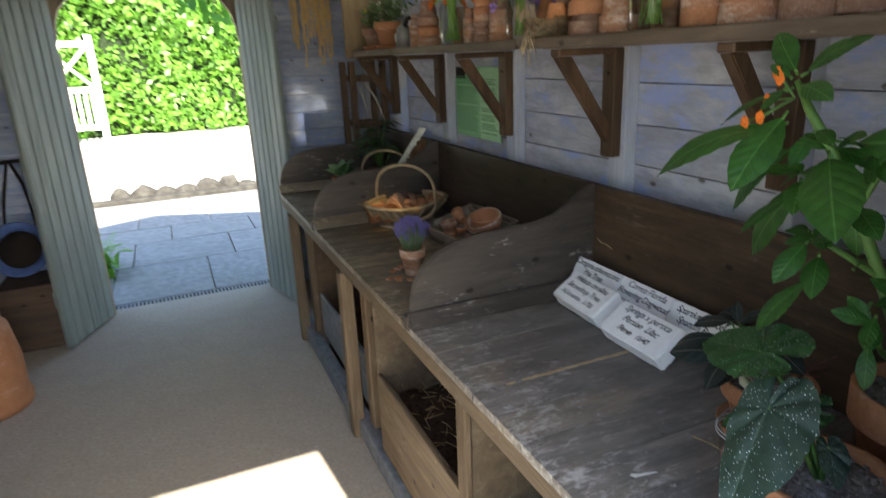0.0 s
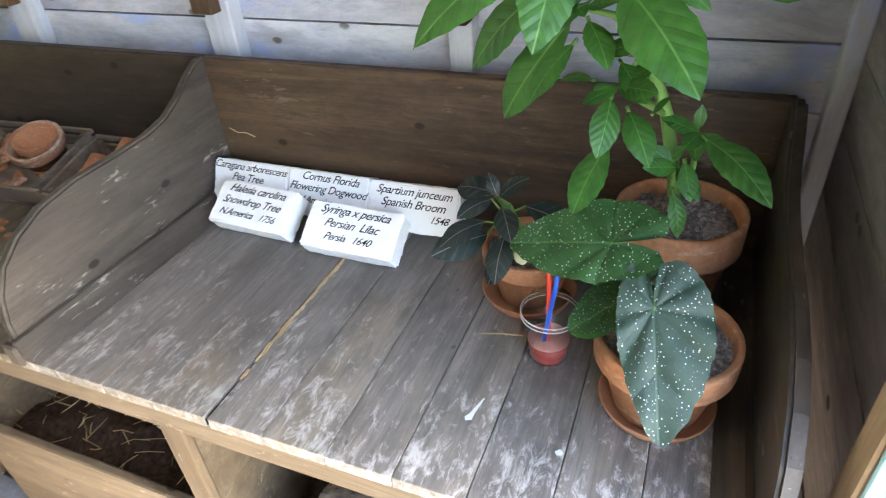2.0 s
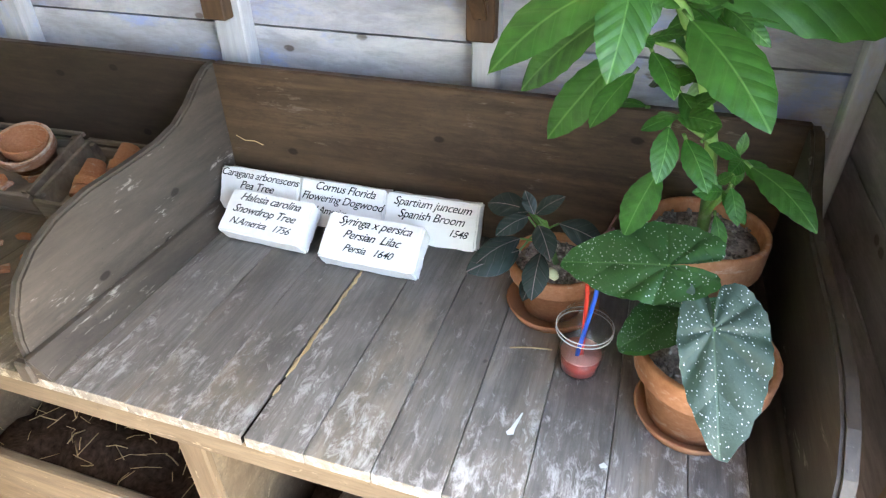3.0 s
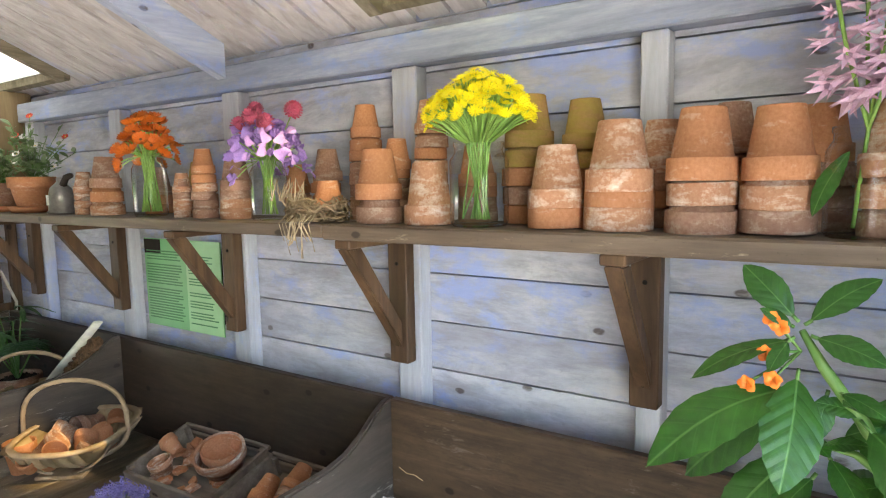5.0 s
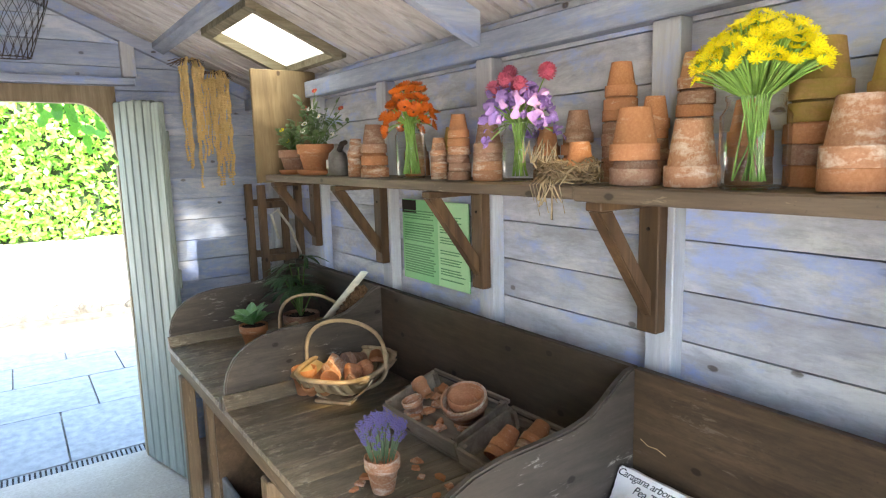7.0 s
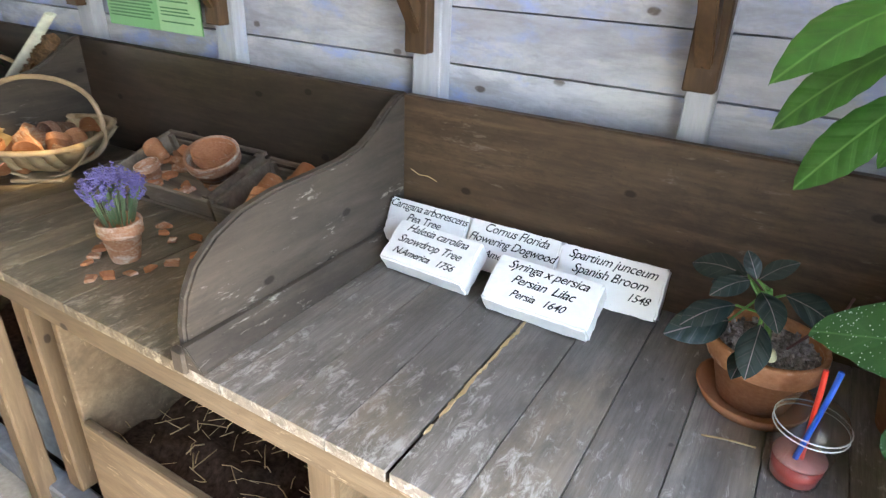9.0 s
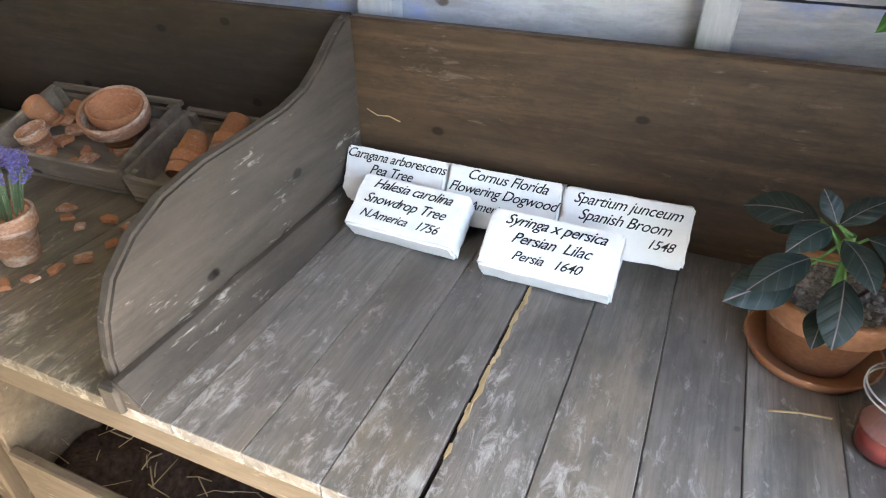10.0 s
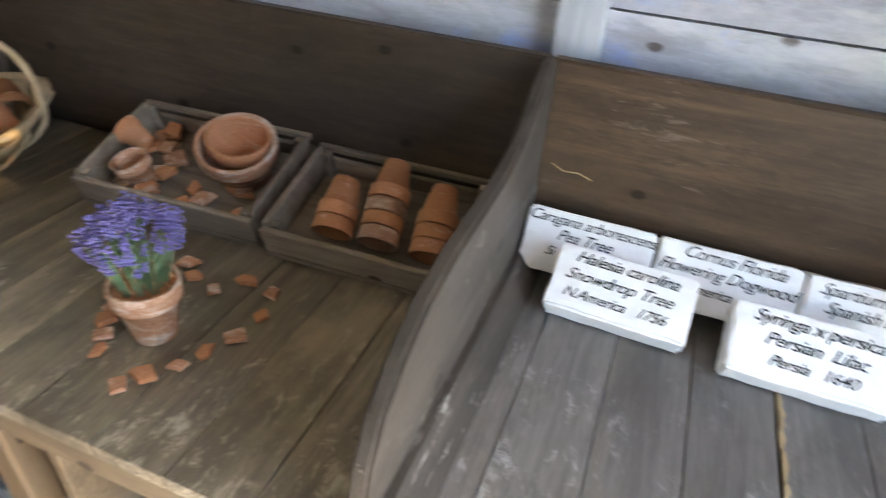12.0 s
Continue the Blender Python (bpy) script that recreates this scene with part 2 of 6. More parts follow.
def bm_lathe(profile, seg=24, m=None, bm=None):
    """A profile of (radius, height) turned round z."""
    bm = bm or bmesh.new()
    rings = []
    for r, z in profile:
        if r < 1e-6:
            rings.append([bm.verts.new((0, 0, z))])
        else:
            rings.append([bm.verts.new((r * math.cos(2 * math.pi * i / seg), r * math.sin(2 * math.pi * i / seg), z)) for i in range(seg)])
    made = []
    for a, b in zip(rings, rings[1:]):
        for i in range(seg):
            j = (i + 1) % seg
            q = [a[i % len(a)], a[j % len(a)], b[j % len(b)], b[i % len(b)]]
            q = list(dict.fromkeys(q))
            if len(q) > 2:
                made.append(bm.faces.new(q))
    for f in made:
        f.smooth = True
    bmesh.ops.recalc_face_normals(bm, faces=made)
    if m is not None:
        bmesh.ops.transform(bm, matrix=m, verts=[v for ring in rings for v in ring])
    return bm


def bm_tube(points, radius, seg=6, bm=None, flat=1.0):
    """A round rod along points; radius: a number or one for each point."""
    bm = bm or bmesh.new()
    pts = [Vector(p) for p in points]
    rings = []
    ref = Vector((0.13, 0.21, 1)).normalized()
    for i, p in enumerate(pts):
        d = (pts[min(i + 1, len(pts) - 1)] - pts[max(i - 1, 0)]).normalized()
        a = d.cross(ref)
        if a.length < 0.05:
            a = d.cross(Vector((1, 0, 0)))
        a.normalize()
        b = d.cross(a)
        r = radius if isinstance(radius, (int, float)) else radius[i]
        rings.append([bm.verts.new(p + a * math.cos(2 * math.pi * k / seg) * r + b * math.sin(2 * math.pi * k / seg) * r * flat) for k in range(seg)])
    for s, t in zip(rings, rings[1:]):
        for k in range(seg):
            bm.faces.new((s[k], s[(k + 1) % seg], t[(k + 1) % seg], t[k])).smooth = True
    bm.faces.new(rings[0][::-1])
    bm.faces.new(rings[-1])
    return bm


def mesh_of(name, bm, mat):
    me = bpy.data.meshes.new(name)
    bm.to_mesh(me)
    bm.free()
    for x in (mat if isinstance(mat, (list, tuple)) else [mat]):
        me.materials.append(x)
    return me


def part(name, bm, mat, parent, label=""):
    ob = new(name, mesh_of(name, bm, mat))
    ob.parent = parent
    return tagged(ob, label)


def solid(name, bm, mat, label="", category="", group="", kind=""):
    return tagged(new(name, mesh_of(name, bm, mat)), label, category, group, kind)


def empty(name, label="", category="", group="", kind="", at=(0, 0, 0), rz=0):
    ob = new(name)
    ob.matrix_world = pose(*at, 0, 0, rz)
    ob.empty_display_size = 0.1
    return tagged(ob, label, category, group, kind)


# ---- plan ----
XW, XL = 1.36, -1.26           # faces of the long walls
Y0, Y1 = 0.19, 4.42           # faces of the gable walls
XR = 0.05                      # ridge
SLOPE, ZE = 0.44, 2.11         # roof underside at XW
BX0, BX1 = 0.61, 1.25          # bench front, face of its back board
BZ = 0.86
PY = (0.275, 1.49, 2.72, 3.62)  # partitions
BT = 1.197                     # top of the back board
SX, SZ = 1.075, 1.638          # shelf front, shelf top


def roof_z(x):
    return ZE + SLOPE * (XW - x) if x >= XR else ZE + SLOPE * (XW - XR) - SLOPE * (XR - x)


# ---- the shed ----
def boards_wall(name, axis, at, lo, hi, z0, z1, out, mat, label, holes=(), top=None, h=0.122):
    """A wall of lapped boards, each a piece; holes: (lo, hi, z0, z1); out: -1 or 1, the way the face looks; top: height along the wall."""
    wall = empty(name, label, "wall", kind="structure")
    rng = random.Random(len(name))
    z = z0
    while z < z1 - 0.01:
        zt = min(z + h, z1)
        spans = [(lo, hi)]
        for a, b, c, d in holes:
            if zt > c + 0.02 and z < d - 0.02:
                spans = [q for s0, s1 in spans for q in ((s0, min(s1, a)), (max(s0, b), s1)) if q[1] - q[0] > 0.01]
        for s0, s1 in spans:
            if top is not None:
                pts = []
                n = 24
                up = [(s0 + (s1 - s0) * i / n, min(zt - 0.004, top(s0 + (s1 - s0) * i / n))) for i in range(n + 1)]
                up = [p for p in up if p[1] > z + 0.003]
                if len(up) < 2:
                    continue
                outline = [(up[0][0], z), (up[-1][0], z)] + up[::-1]
            else:
                outline = [(s0, z), (s1, z), (s1, zt - 0.004), (s0, zt - 0.004)]
            j = rng.uniform(0, 0.003)
            bm = bm_prism(outline, axis, at - out * 0.03, at + out * j)
            part("board", bm, mat, wall)
        z += h
    return wall


def gable(x):
    return roof_z(x) + 0.02


OUT = 0.06
wall_east = boards_wall("wall_east", "x", XW, Y0 - 0.06, Y1 + 0.06, 0.038, 2.13, -1, M_WALL, "blue and white washed horizontal boards, knotty and worn")
wall_west = boards_wall("wall_west", "x", XL, Y0 - 0.06, Y1 + 0.06, 0.038, 2.13, 1, M_WALL, "blue and white washed horizontal boards")
wall_north = boards_wall("wall_north", "y", Y1, XL, XW, 0.03, 2.75, -1, M_WALLX, "blue-washed horizontal boards round the garden doorway", holes=((-0.49, 0.60, -1, 2.12),), top=gable)
wall_south = boards_wall("wall_south", "y", Y0, XL, XW, 0.03, 2.75, 1, M_WALLS, "grey-blue weathered boards beside the doorway", holes=((-0.45, 0.64, -1, 2.05),), top=gable)
for nm, y0, y1, xa, xb, zt in (("cladding_north", Y1 + 0.031, Y1 + 0.06, -0.49, 0.60, 2.05), ("cladding_south", Y0 - 0.06, Y0 - 0.031, -0.45, 0.66, 2.05)):
    solid(nm, bm_prism([(xb, 0), (XW, 0), (XW, 2.11), (XR, roof_z(XR)), (XL, 2.11), (XL, 0), (xa, 0), (xa, zt), (xb, zt)], "y", y0, y1), M_WALLX, "weathered outer boards", "wall", kind="structure")
for nm, x0, x1 in (("cladding_east", XW + 0.031, XW + 0.06), ("cladding_west", XL - 0.06, XL - 0.031)):
    solid(nm, bm_box(x0, Y0 - 0.06, 0, x1, Y1 + 0.06, 2.13), M_WALL, "weathered outer boards", "wall", kind="structure")

floor = solid("floor", bm_box(XL - 0.1, Y0 - 0.06, -0.08, XW + 0.1, Y1 + 0.08, 0.0), M_FLOOR, "sandy worn concrete shed floor", "floor", kind="structure")

# roof boards with two rooflights in the slope over the bench
LIGHTS = ((3.05, 3.64), (0.92, 1.50))
LX0, LX1 = 0.92, 1.28


def bm_roof():
    bm = bmesh.new()
    rng = random.Random(3)

    def slab(xa, xb, ya, yb, lift):
        o = [(xa, roof_z(xa) + lift), (xb, roof_z(xb) + lift), (xb, roof_z(xb) + lift + 0.022), (xa, roof_z(xa) + lift + 0.022)]
        vs = [[bm.verts.new((x, y, z)) for x, z in o] for y in (ya, yb)]
        bm.faces.new(vs[0][::-1])
        bm.faces.new(vs[1])
        for i in range(4):
            bm.faces.new((vs[0][i], vs[0][(i + 1) % 4], vs[1][(i + 1) % 4], vs[1][i]))
    y = Y0 - 0.2
    while y < Y1 + 0.2:
        w = 0.098
        yb = min(y + w - 0.013, Y1 + 0.2)
        lift = rng.uniform(0, 0.007)
        cuts = [(a, b) for a, b in LIGHTS if yb > a and y < b]
        if cuts:
            slab(XR, LX0, y, yb, lift)
            slab(LX1, XW + 0.12, y, yb, lift)
            a, b = cuts[0]
            if y < a - 0.004:
                slab(LX0, LX1, y, a, lift)
            if yb > b + 0.004:
                slab(LX0, LX1, b, yb, lift)
        else:
            slab(XR, XW + 0.12, y, yb, lift)
        slab(XL - 0.12, XR, y, yb, lift)
        y += w
    # dark felt above the joints
    boards = len(bm.faces)
    for xa, xb in ((XR, LX0), (LX1, XW + 0.12), (XL - 0.12, XR)):
        slab(xa, xb, Y0 - 0.2, Y1 + 0.2, 0.03)
    ys = [Y0 - 0.2, LIGHTS[1][0], LIGHTS[1][1], LIGHTS[0][0], LIGHTS[0][1], Y1 + 0.2]
    for a, b in ((ys[0], ys[1]), (ys[2], ys[3]), (ys[4], ys[5])):
        slab(LX0, LX1, a, b, 0.03)
    bm.faces.ensure_lookup_table()
    for f in bm.faces[boards:]:
        f.material_index = 1
    bmesh.ops.recalc_face_normals(bm, faces=bm.faces)
    return bm


M_FELT = plain("dark_roof_felt", (0.035, 0.030, 0.027), 0.9, 0.2, 20)
ceiling = solid("ceiling", bm_roof(), [M_ROOF, M_FELT], "whitewashed sloping roof boards with dark joints", "ceiling", kind="structure")

M_LIGHTFRAME = wood("mouldy_window_frame", (0.10, 0.085, 0.05), (0.22, 0.19, 0.13), (0.34, 0.30, 0.22), "x", 0.8)


def clear(name, tint, gloss, rough=0.03):
    """Thin clear glass, plastic or water: seen through straight, with glossy reflections that grow at the rim."""
    m = Mat(name)
    tr, gl, mx = m.t.nodes.new("ShaderNodeBsdfTransparent"), m.t.nodes.new("ShaderNodeBsdfGlossy"), m.t.nodes.new("ShaderNodeMixShader")
    tr.inputs[0].default_value = (*tint, 1)
    gl.inputs["Roughness"].default_value = rough
    fr = m.node("ShaderNodeLayerWeight", Blend=0.5)
    m.link(m.grey(m.math("POWER", fr.outputs["Facing"], 2.4), 0.0, 1.0, 0.02, gloss * 0.4), mx.inputs[0])
    m.link(tr.outputs[0], mx.inputs[1])
    m.link(gl.outputs[0], mx.inputs[2])
    m.link(mx.outputs[0], m.t.nodes["Material Output"].inputs[0])
    return m.m


M_GLASS = clear("clear_glass", (0.965, 0.98, 0.965), 2.2, 0.05)


def roof_pane(name, tint, clear_tint, ya, yb):
    """A cloudy sheet: it scatters daylight, and lets some sun straight through, faded out towards its frame to soften
    the sun pools.
    """
    m = Mat(name)
    tr, tl, mx = (m.t.nodes.new("ShaderNode" + k) for k in ("BsdfTransparent", "BsdfTranslucent", "MixShader"))
    tl.inputs[0].default_value, tr.inputs[0].default_value = (*tint, 1), (*clear_tint, 1)
    x, y = m.xyz()[:2]
    edge_fade = m.math("MULTIPLY", m.math("MULTIPLY", m.grey(x, LX0, LX0 + 0.10), m.grey(x, LX1, LX1 - 0.10)), m.math("MULTIPLY", m.grey(y, ya, ya + 0.16), m.grey(y, yb, yb - 0.16)))
    patch = m.grey(m.noise(m.coords(), 9, 4, 0.6), 0.35, 0.65, 0.45, 1.0)
    m.link(m.math("MULTIPLY", m.math("MULTIPLY", edge_fade, patch), 0.42), mx.inputs[0])
    m.link(tl.outputs[0], mx.inputs[1])
    m.link(tr.outputs[0], mx.inputs[2])
    m.link(mx.outputs[0], m.t.nodes["Material Output"].inputs[0])
    return m.m


# second pane tinted darker to dim its daylight, and yellow to warm its sun pool
M_PANES = (roof_pane("cloudy_roof_pane", (0.45, 0.44, 0.385), (0.97, 0.97, 0.94), *LIGHTS[0]), roof_pane("dimmed_roof_pane", (0.27, 0.27, 0.21), (0.97, 0.86, 0.60), *LIGHTS[1]))


def slope_box(x0, x1, y0, y1, lo, hi):
    """A box that lies along the roof's slope."""
    o = [(x0, roof_z(x0) + lo), (x1, roof_z(x1) + lo), (x1, roof_z(x1) + hi), (x0, roof_z(x0) + hi)]
    return bm_prism(o, "y", y0, y1)


for i, (ya, yb) in enumerate(LIGHTS):
    win = empty("window_%d" % (i + 1), "small rooflight in a mouldy wooden frame", "window", kind="structure")
    f = 0.035
    part("frame", slope_box(LX0 - f, LX0 + 0.004, ya - f, yb + f, -0.03, 0.07), M_LIGHTFRAME, win)
    part("frame", slope_box(LX1 - 0.004, LX1 + f * 0.5, ya - f, yb + f, -0.012, 0.07), M_LIGHTFRAME, win)
    part("frame", slope_box(LX0 + 0.004, LX1 - 0.004, ya - f, ya + 0.004, -0.03, 0.07), M_LIGHTFRAME, win)
    part("frame", slope_box(LX0 + 0.004, LX1 - 0.004, yb - 0.004, yb + f, -0.03, 0.07), M_LIGHTFRAME, win)
    part("pane", slope_box(LX0 + 0.004, LX1 - 0.004, ya + 0.004, yb - 0.004, 0.018, 0.022), M_PANES[i], win, "cloudy translucent pane")

# timbers of the frame
M_BEAM = wood("blue_washed_beam", (0.20, 0.22, 0.28), (0.32, 0.35, 0.43), (0.44, 0.45, 0.48), "y", 0.8, wear=(0.20, 0.27, 0.52), wear_at=0.54, mottle=0.25)
M_RAFT = wood("blue_washed_rafter", (0.26, 0.29, 0.38), (0.42, 0.46, 0.58), (0.56, 0.57, 0.60), "x", 0.8, wear=(0.24, 0.33, 0.62), wear_at=0.5)
plate = solid("wall_plate", bm_box(1.30, Y0, 2.0, XW - 0.002, Y1, 2.075, 0.004), M_BEAM, "blue-washed timber wall plate under the eaves", "beam", kind="structure")
tagged(solid("wall_plate", bm_box(XL + 0.002, Y0, 2.0, XL + 0.06, Y1, 2.075, 0.004), M_BEAM), "blue-washed timber wall plate under the eaves", "beam", kind="structure")
STUDS = (0.2075, 0.88, 1.468, 2.118, 2.762, 3.42, 4.1)
for y in STUDS:
    hw = {0.2075: 0.016, 0.88: 0.026}.get(y, 0.037)
    solid("wall_stud", bm_box(1.312, y - hw, 0.0, XW - 0.002, y + hw, 1.999, 0.003), M_WALLZ, "white and blue washed upright wall stud", "stud", kind="structure")
for y in (2.13,):
    solid("rafter", slope_box(XR + 0.02, 1.298, y - 0.020, y + 0.020, -0.10, -0.001), M_RAFT, "blue-washed roof rafter", "rafter", kind="structure")
for y in (Y1 - 0.026,):
    solid("rafter", slope_box(XR + 0.02, 1.30, y - 0.024, y + 0.024, -0.07, -0.001), M_RAFT, "grey-blue rafter along the gable", "rafter", kind="structure")
solid("roof_purlin", bm_prism([(0.80, roof_z(0.80) - 0.001), (0.855, roof_z(0.855) - 0.001), (0.855, roof_z(0.855) - 0.036), (0.80, roof_z(0.80) - 0.03)], "y", 2.152, Y1 - 0.052), M_BEAM, "grey-blue purlin under the roof boards", "beam", kind="structure")

# far doorway: frame with an arched head, two open leaves of ribbed boards
door_frame = empty("door_frame", "weathered timber frame with an arched head", "door frame", kind="structure")
arch = [(-0.49, 2.12), (0.60, 2.12), (0.60, 1.70)] + [(0.575 - 0.17 * (1 - math.cos(a)), 1.78 + 0.25 * math.sin(a)) for a in [k * math.pi / 2 / 8 for k in range(9)]] + [(-0.295 - 0.17 * math.sin(a), 1.78 + 0.25 * math.cos(a)) for a in [k * math.pi / 2 / 8 for k in range(9)]] + [(-0.49, 1.70)]
M_JAMB = wood("weathered_jamb", (0.16, 0.12, 0.075), (0.30, 0.24, 0.16), (0.42, 0.35, 0.25), "z", 0.8)
part("head", bm_prism(arch, "y", Y1 - 0.012, Y1 + 0.062), M_JAMB, door_frame)
part("jamb", bm_box(0.575, Y1 - 0.012, 0, 0.60, Y1 + 0.062, 1.70), M_JAMB, door_frame)
part("jamb", bm_box(-0.49, Y1 - 0.012, 0, -0.465, Y1 + 0.062, 1.70), M_JAMB, door_frame)
part("lintel", bm_box(-0.62, Y1 - 0.05, 2.125, 0.70, Y1 - 0.004, 2.165, 0.004), M_RAFT, door_frame)
part("stud", bm_box(0.64, Y1 - 0.05, 2.17, 0.71, Y1 - 0.004, 2.36, 0.004), M_WALLZ, door_frame)


def door_leaf(name, hinge, angle, mirror, width=0.52, height=2.02):
    """A leaf of narrow ribbed boards; it hangs at its hinge and swings into the shed."""
    d = empty(name, "pale sage-green ribbed board door, standing open", "door", kind="structure", at=(*hinge, 0.012), rz=angle)
    n = 6
    w = width / n
    for i in range(n):
        zt = height - 0.03 * ((i + 1) / n) ** 3 if mirror else height
        part("plank", bm_box(i * w + 0.004, -0.016, 0.0, (i + 1) * w - 0.004, 0.016, zt, 0.006), M_DOOR, d)
    part("backing", bm_box(0.0, -0.01, 0.004, width, 0.01, height - 0.13), M_DOOR, d)
    for z in (0.25, 1.05, 1.75):
        part("ledge", bm_box(0.03, 0.017, z, width - 0.03, 0.042, z + 0.1, 0.004) if mirror else bm_box(0.03, -0.042, z, width - 0.03, -0.017, z + 0.1, 0.004), M_DOOR, d)
    return d


door_leaf("door_1", (0.590, Y1 - 0.035), -75, True)
door_leaf("door_2", (-0.475, Y1 - 0.03), -114, False)

# near doorway: post with raw edge and turquoise reveal
door_post = empty("door_post", "pale raw timber door post with a turquoise painted reveal", "door post", kind="structure")
part("post", bm_box(0.640, Y0 - 0.055, 0, 0.69, 0.222, 2.05, 0.003), M_RAW, door_post)
part("reveal", bm_box(0.633, Y0 - 0.05, 0, 0.6395, 0.218, 2.05, 0.002), M_TURQ, door_post, "turquoise painted reveal")
door_post2 = empty("door_post", "pale raw timber door post beside the doorway", "door post", kind="structure")
part("post", bm_box(-0.51, Y0 - 0.055, 0, -0.455, 0.222, 2.05, 0.003), M_RAW, door_post2)

# ---- potting bench ----
bench = empty("potting_bench", "long worn wooden potting bench with boarded bins below", "bench")
# carcass
part("back_board", bm_box(BX1, PY[0] + 0.001, BZ - 0.04, BX1 + 0.026, PY[1] - 0.001, BT, 0.004), M_BACK, bench, "wide warm brown back board")
part("back_board", bm_box(BX1, PY[1] + 0.001, BZ - 0.04, BX1 + 0.026, PY[3] - 0.002, BT, 0.004), M_BACK_SHADE, bench, "wide brown back board, darkened for the shaded bays")
PROFILE = [(1.249, BZ - 0.005), (1.249, 1.2), (1.225, 1.197), (1.19, 1.178), (1.14, 1.143), (1.09, 1.118), (1.03, 1.106), (0.94, 1.102), (0.84, 1.1), (0.76, 1.087), (0.70, 1.062), (0.655, 1.026), (0.628, 0.98), (0.615, 0.93), (0.612, BZ - 0.005)]
for i, y in enumerate(PY):
    th = 0.022
    part("divider", bm_prism(PROFILE, "y", y - th / 2, y + th / 2, 0.005), M_BACKX, bench, "curved scuffed grey-brown divider")
    if i:
        part("fillet", bm_prism([(y - 0.012, BZ), (y - 0.012, BZ + 0.044), (y - 0.022, BZ + 0.043), (y - 0.056, BZ + 0.007), (y - 0.056, BZ)], "x", 0.602, 1.248, 0.002), M_BACKX if i == 1 else M_TOP2, bench)
    else:
        part("fillet", bm_prism([(y + 0.012, BZ), (y + 0.012, BZ + 0.044), (y + 0.022, BZ + 0.043), (y + 0.056, BZ + 0.007), (y + 0.056, BZ)], "x", 0.602, 1.248, 0.002), M_BACKX, bench)
    if i in (1, 2):
        part("stop", bm_box(0.596, y - 0.02, BZ - 0.012, 0.612, y + 0.012, BZ + 0.035, 0.004), M_BACKX, bench)
part("front_rail", bm_box(0.612, PY[0] - 0.01, 0.775, 0.640, PY[3] + 0.01, 0.834, 0.004), M_RAIL, bench, "honey-coloured worn front rail")
part("back_rail", bm_box(1.22, PY[0] - 0.01, 0.77, 1.245, PY[3] + 0.01, 0.82), M_BACK, bench)
for y, dx in ((0.33, 0), (2.30, 0), (3.40, 0)):
    part("leg", bm_box(0.600, y - 0.03, 0.0, 0.655, y + 0.03, 0.774, 0.005), M_LEG, bench, "honey pine leg")
part("leg", bm_box(0.665, 2.16, 0.09, 0.72, 2.225, 0.83, 0.005), M_LEG, bench)
part("leg", bm_box(0.665, 3.24, 0.09, 0.72, 3.30, 0.83, 0.005), M_LEG, bench)
for y in (0.36, 2.30, 3.40):
    part("leg", bm_box(1.18, y - 0.03, 0.0, 1.24, y + 0.03, 0.77, 0.004), M_LEG, bench)
part("upright", bm_box(0.645, 1.205, 0.09, 0.665, 1.262, 0.774, 0.004), M_LEG, bench)
part("bin_side", bm_box(0.666, 1.222, 0.06, 1.18, 1.244, 0.774, 0.003), M_RAIL, bench)
part("bin_side", bm_box(0.660, 2.02, 0.06, 1.18, 2.042, 0.774, 0.003), M_RAIL, bench, "honey-coloured bin side")
part("bin_side", bm_box(0.69, 3.22, 0.06, 1.18, 3.238, 0.774, 0.003), M_BACK, bench)
for ya, yb, zt in ((0.30, 1.20, 0.36), (1.262, 2.018, 0.43)):
    part("bin_front", bm_box(0.652, ya, 0.09, 0.674, yb, zt, 0.004), M_RAIL, bench, "worn honey-coloured bin front")
part("bin_front", bm_box(0.70, 2.23, 0.09, 0.72, 3.235, 0.34, 0.004), M_SILL, bench)
part("bin_back", bm_box(1.185, 0.30, 0.03, 1.20, 3.50, 0.80), M_BACK, bench)
part("sill", bm_box(0.628, PY[0], 0.0, 0.69, PY[3], 0.085, 0.006), M_SILL, bench, "grey painted floor sill")

# soil in the bins
M_SOIL = plain("dry_soil", (0.085, 0.055, 0.038), 0.95, 0.35, 60, 0.1, 0.9)


def soil(name, x0, x1, y0, y1, z, label, seed):
    bm = bmesh.new()
    n, m = 16, 22
    g = [[bm.verts.new((x0 + (x1 - x0) * i / n, y0 + (y1 - y0) * j / m, z + 0.05 * noise.noise(Vector((i * 0.35, j * 0.35, seed))) + 0.02 * noise.noise(Vector((i * 1.3, j * 1.3, seed + 5))))) for j in range(m + 1)] for i in range(n + 1)]
    for i in range(n):
        for j in range(m):
            bm.faces.new((g[i][j], g[i + 1][j], g[i + 1][j + 1], g[i][j + 1])).smooth = True
    r = bmesh.ops.extrude_face_region(bm, geom=bm.faces[:])
    for v in r["geom"]:
        if isinstance(v, bmesh.types.BMVert):
            v.co.z = 0.004
    bmesh.ops.recalc_face_normals(bm, faces=bm.faces)
    return solid(name, bm, M_SOIL, label, "soil", kind="stuff")


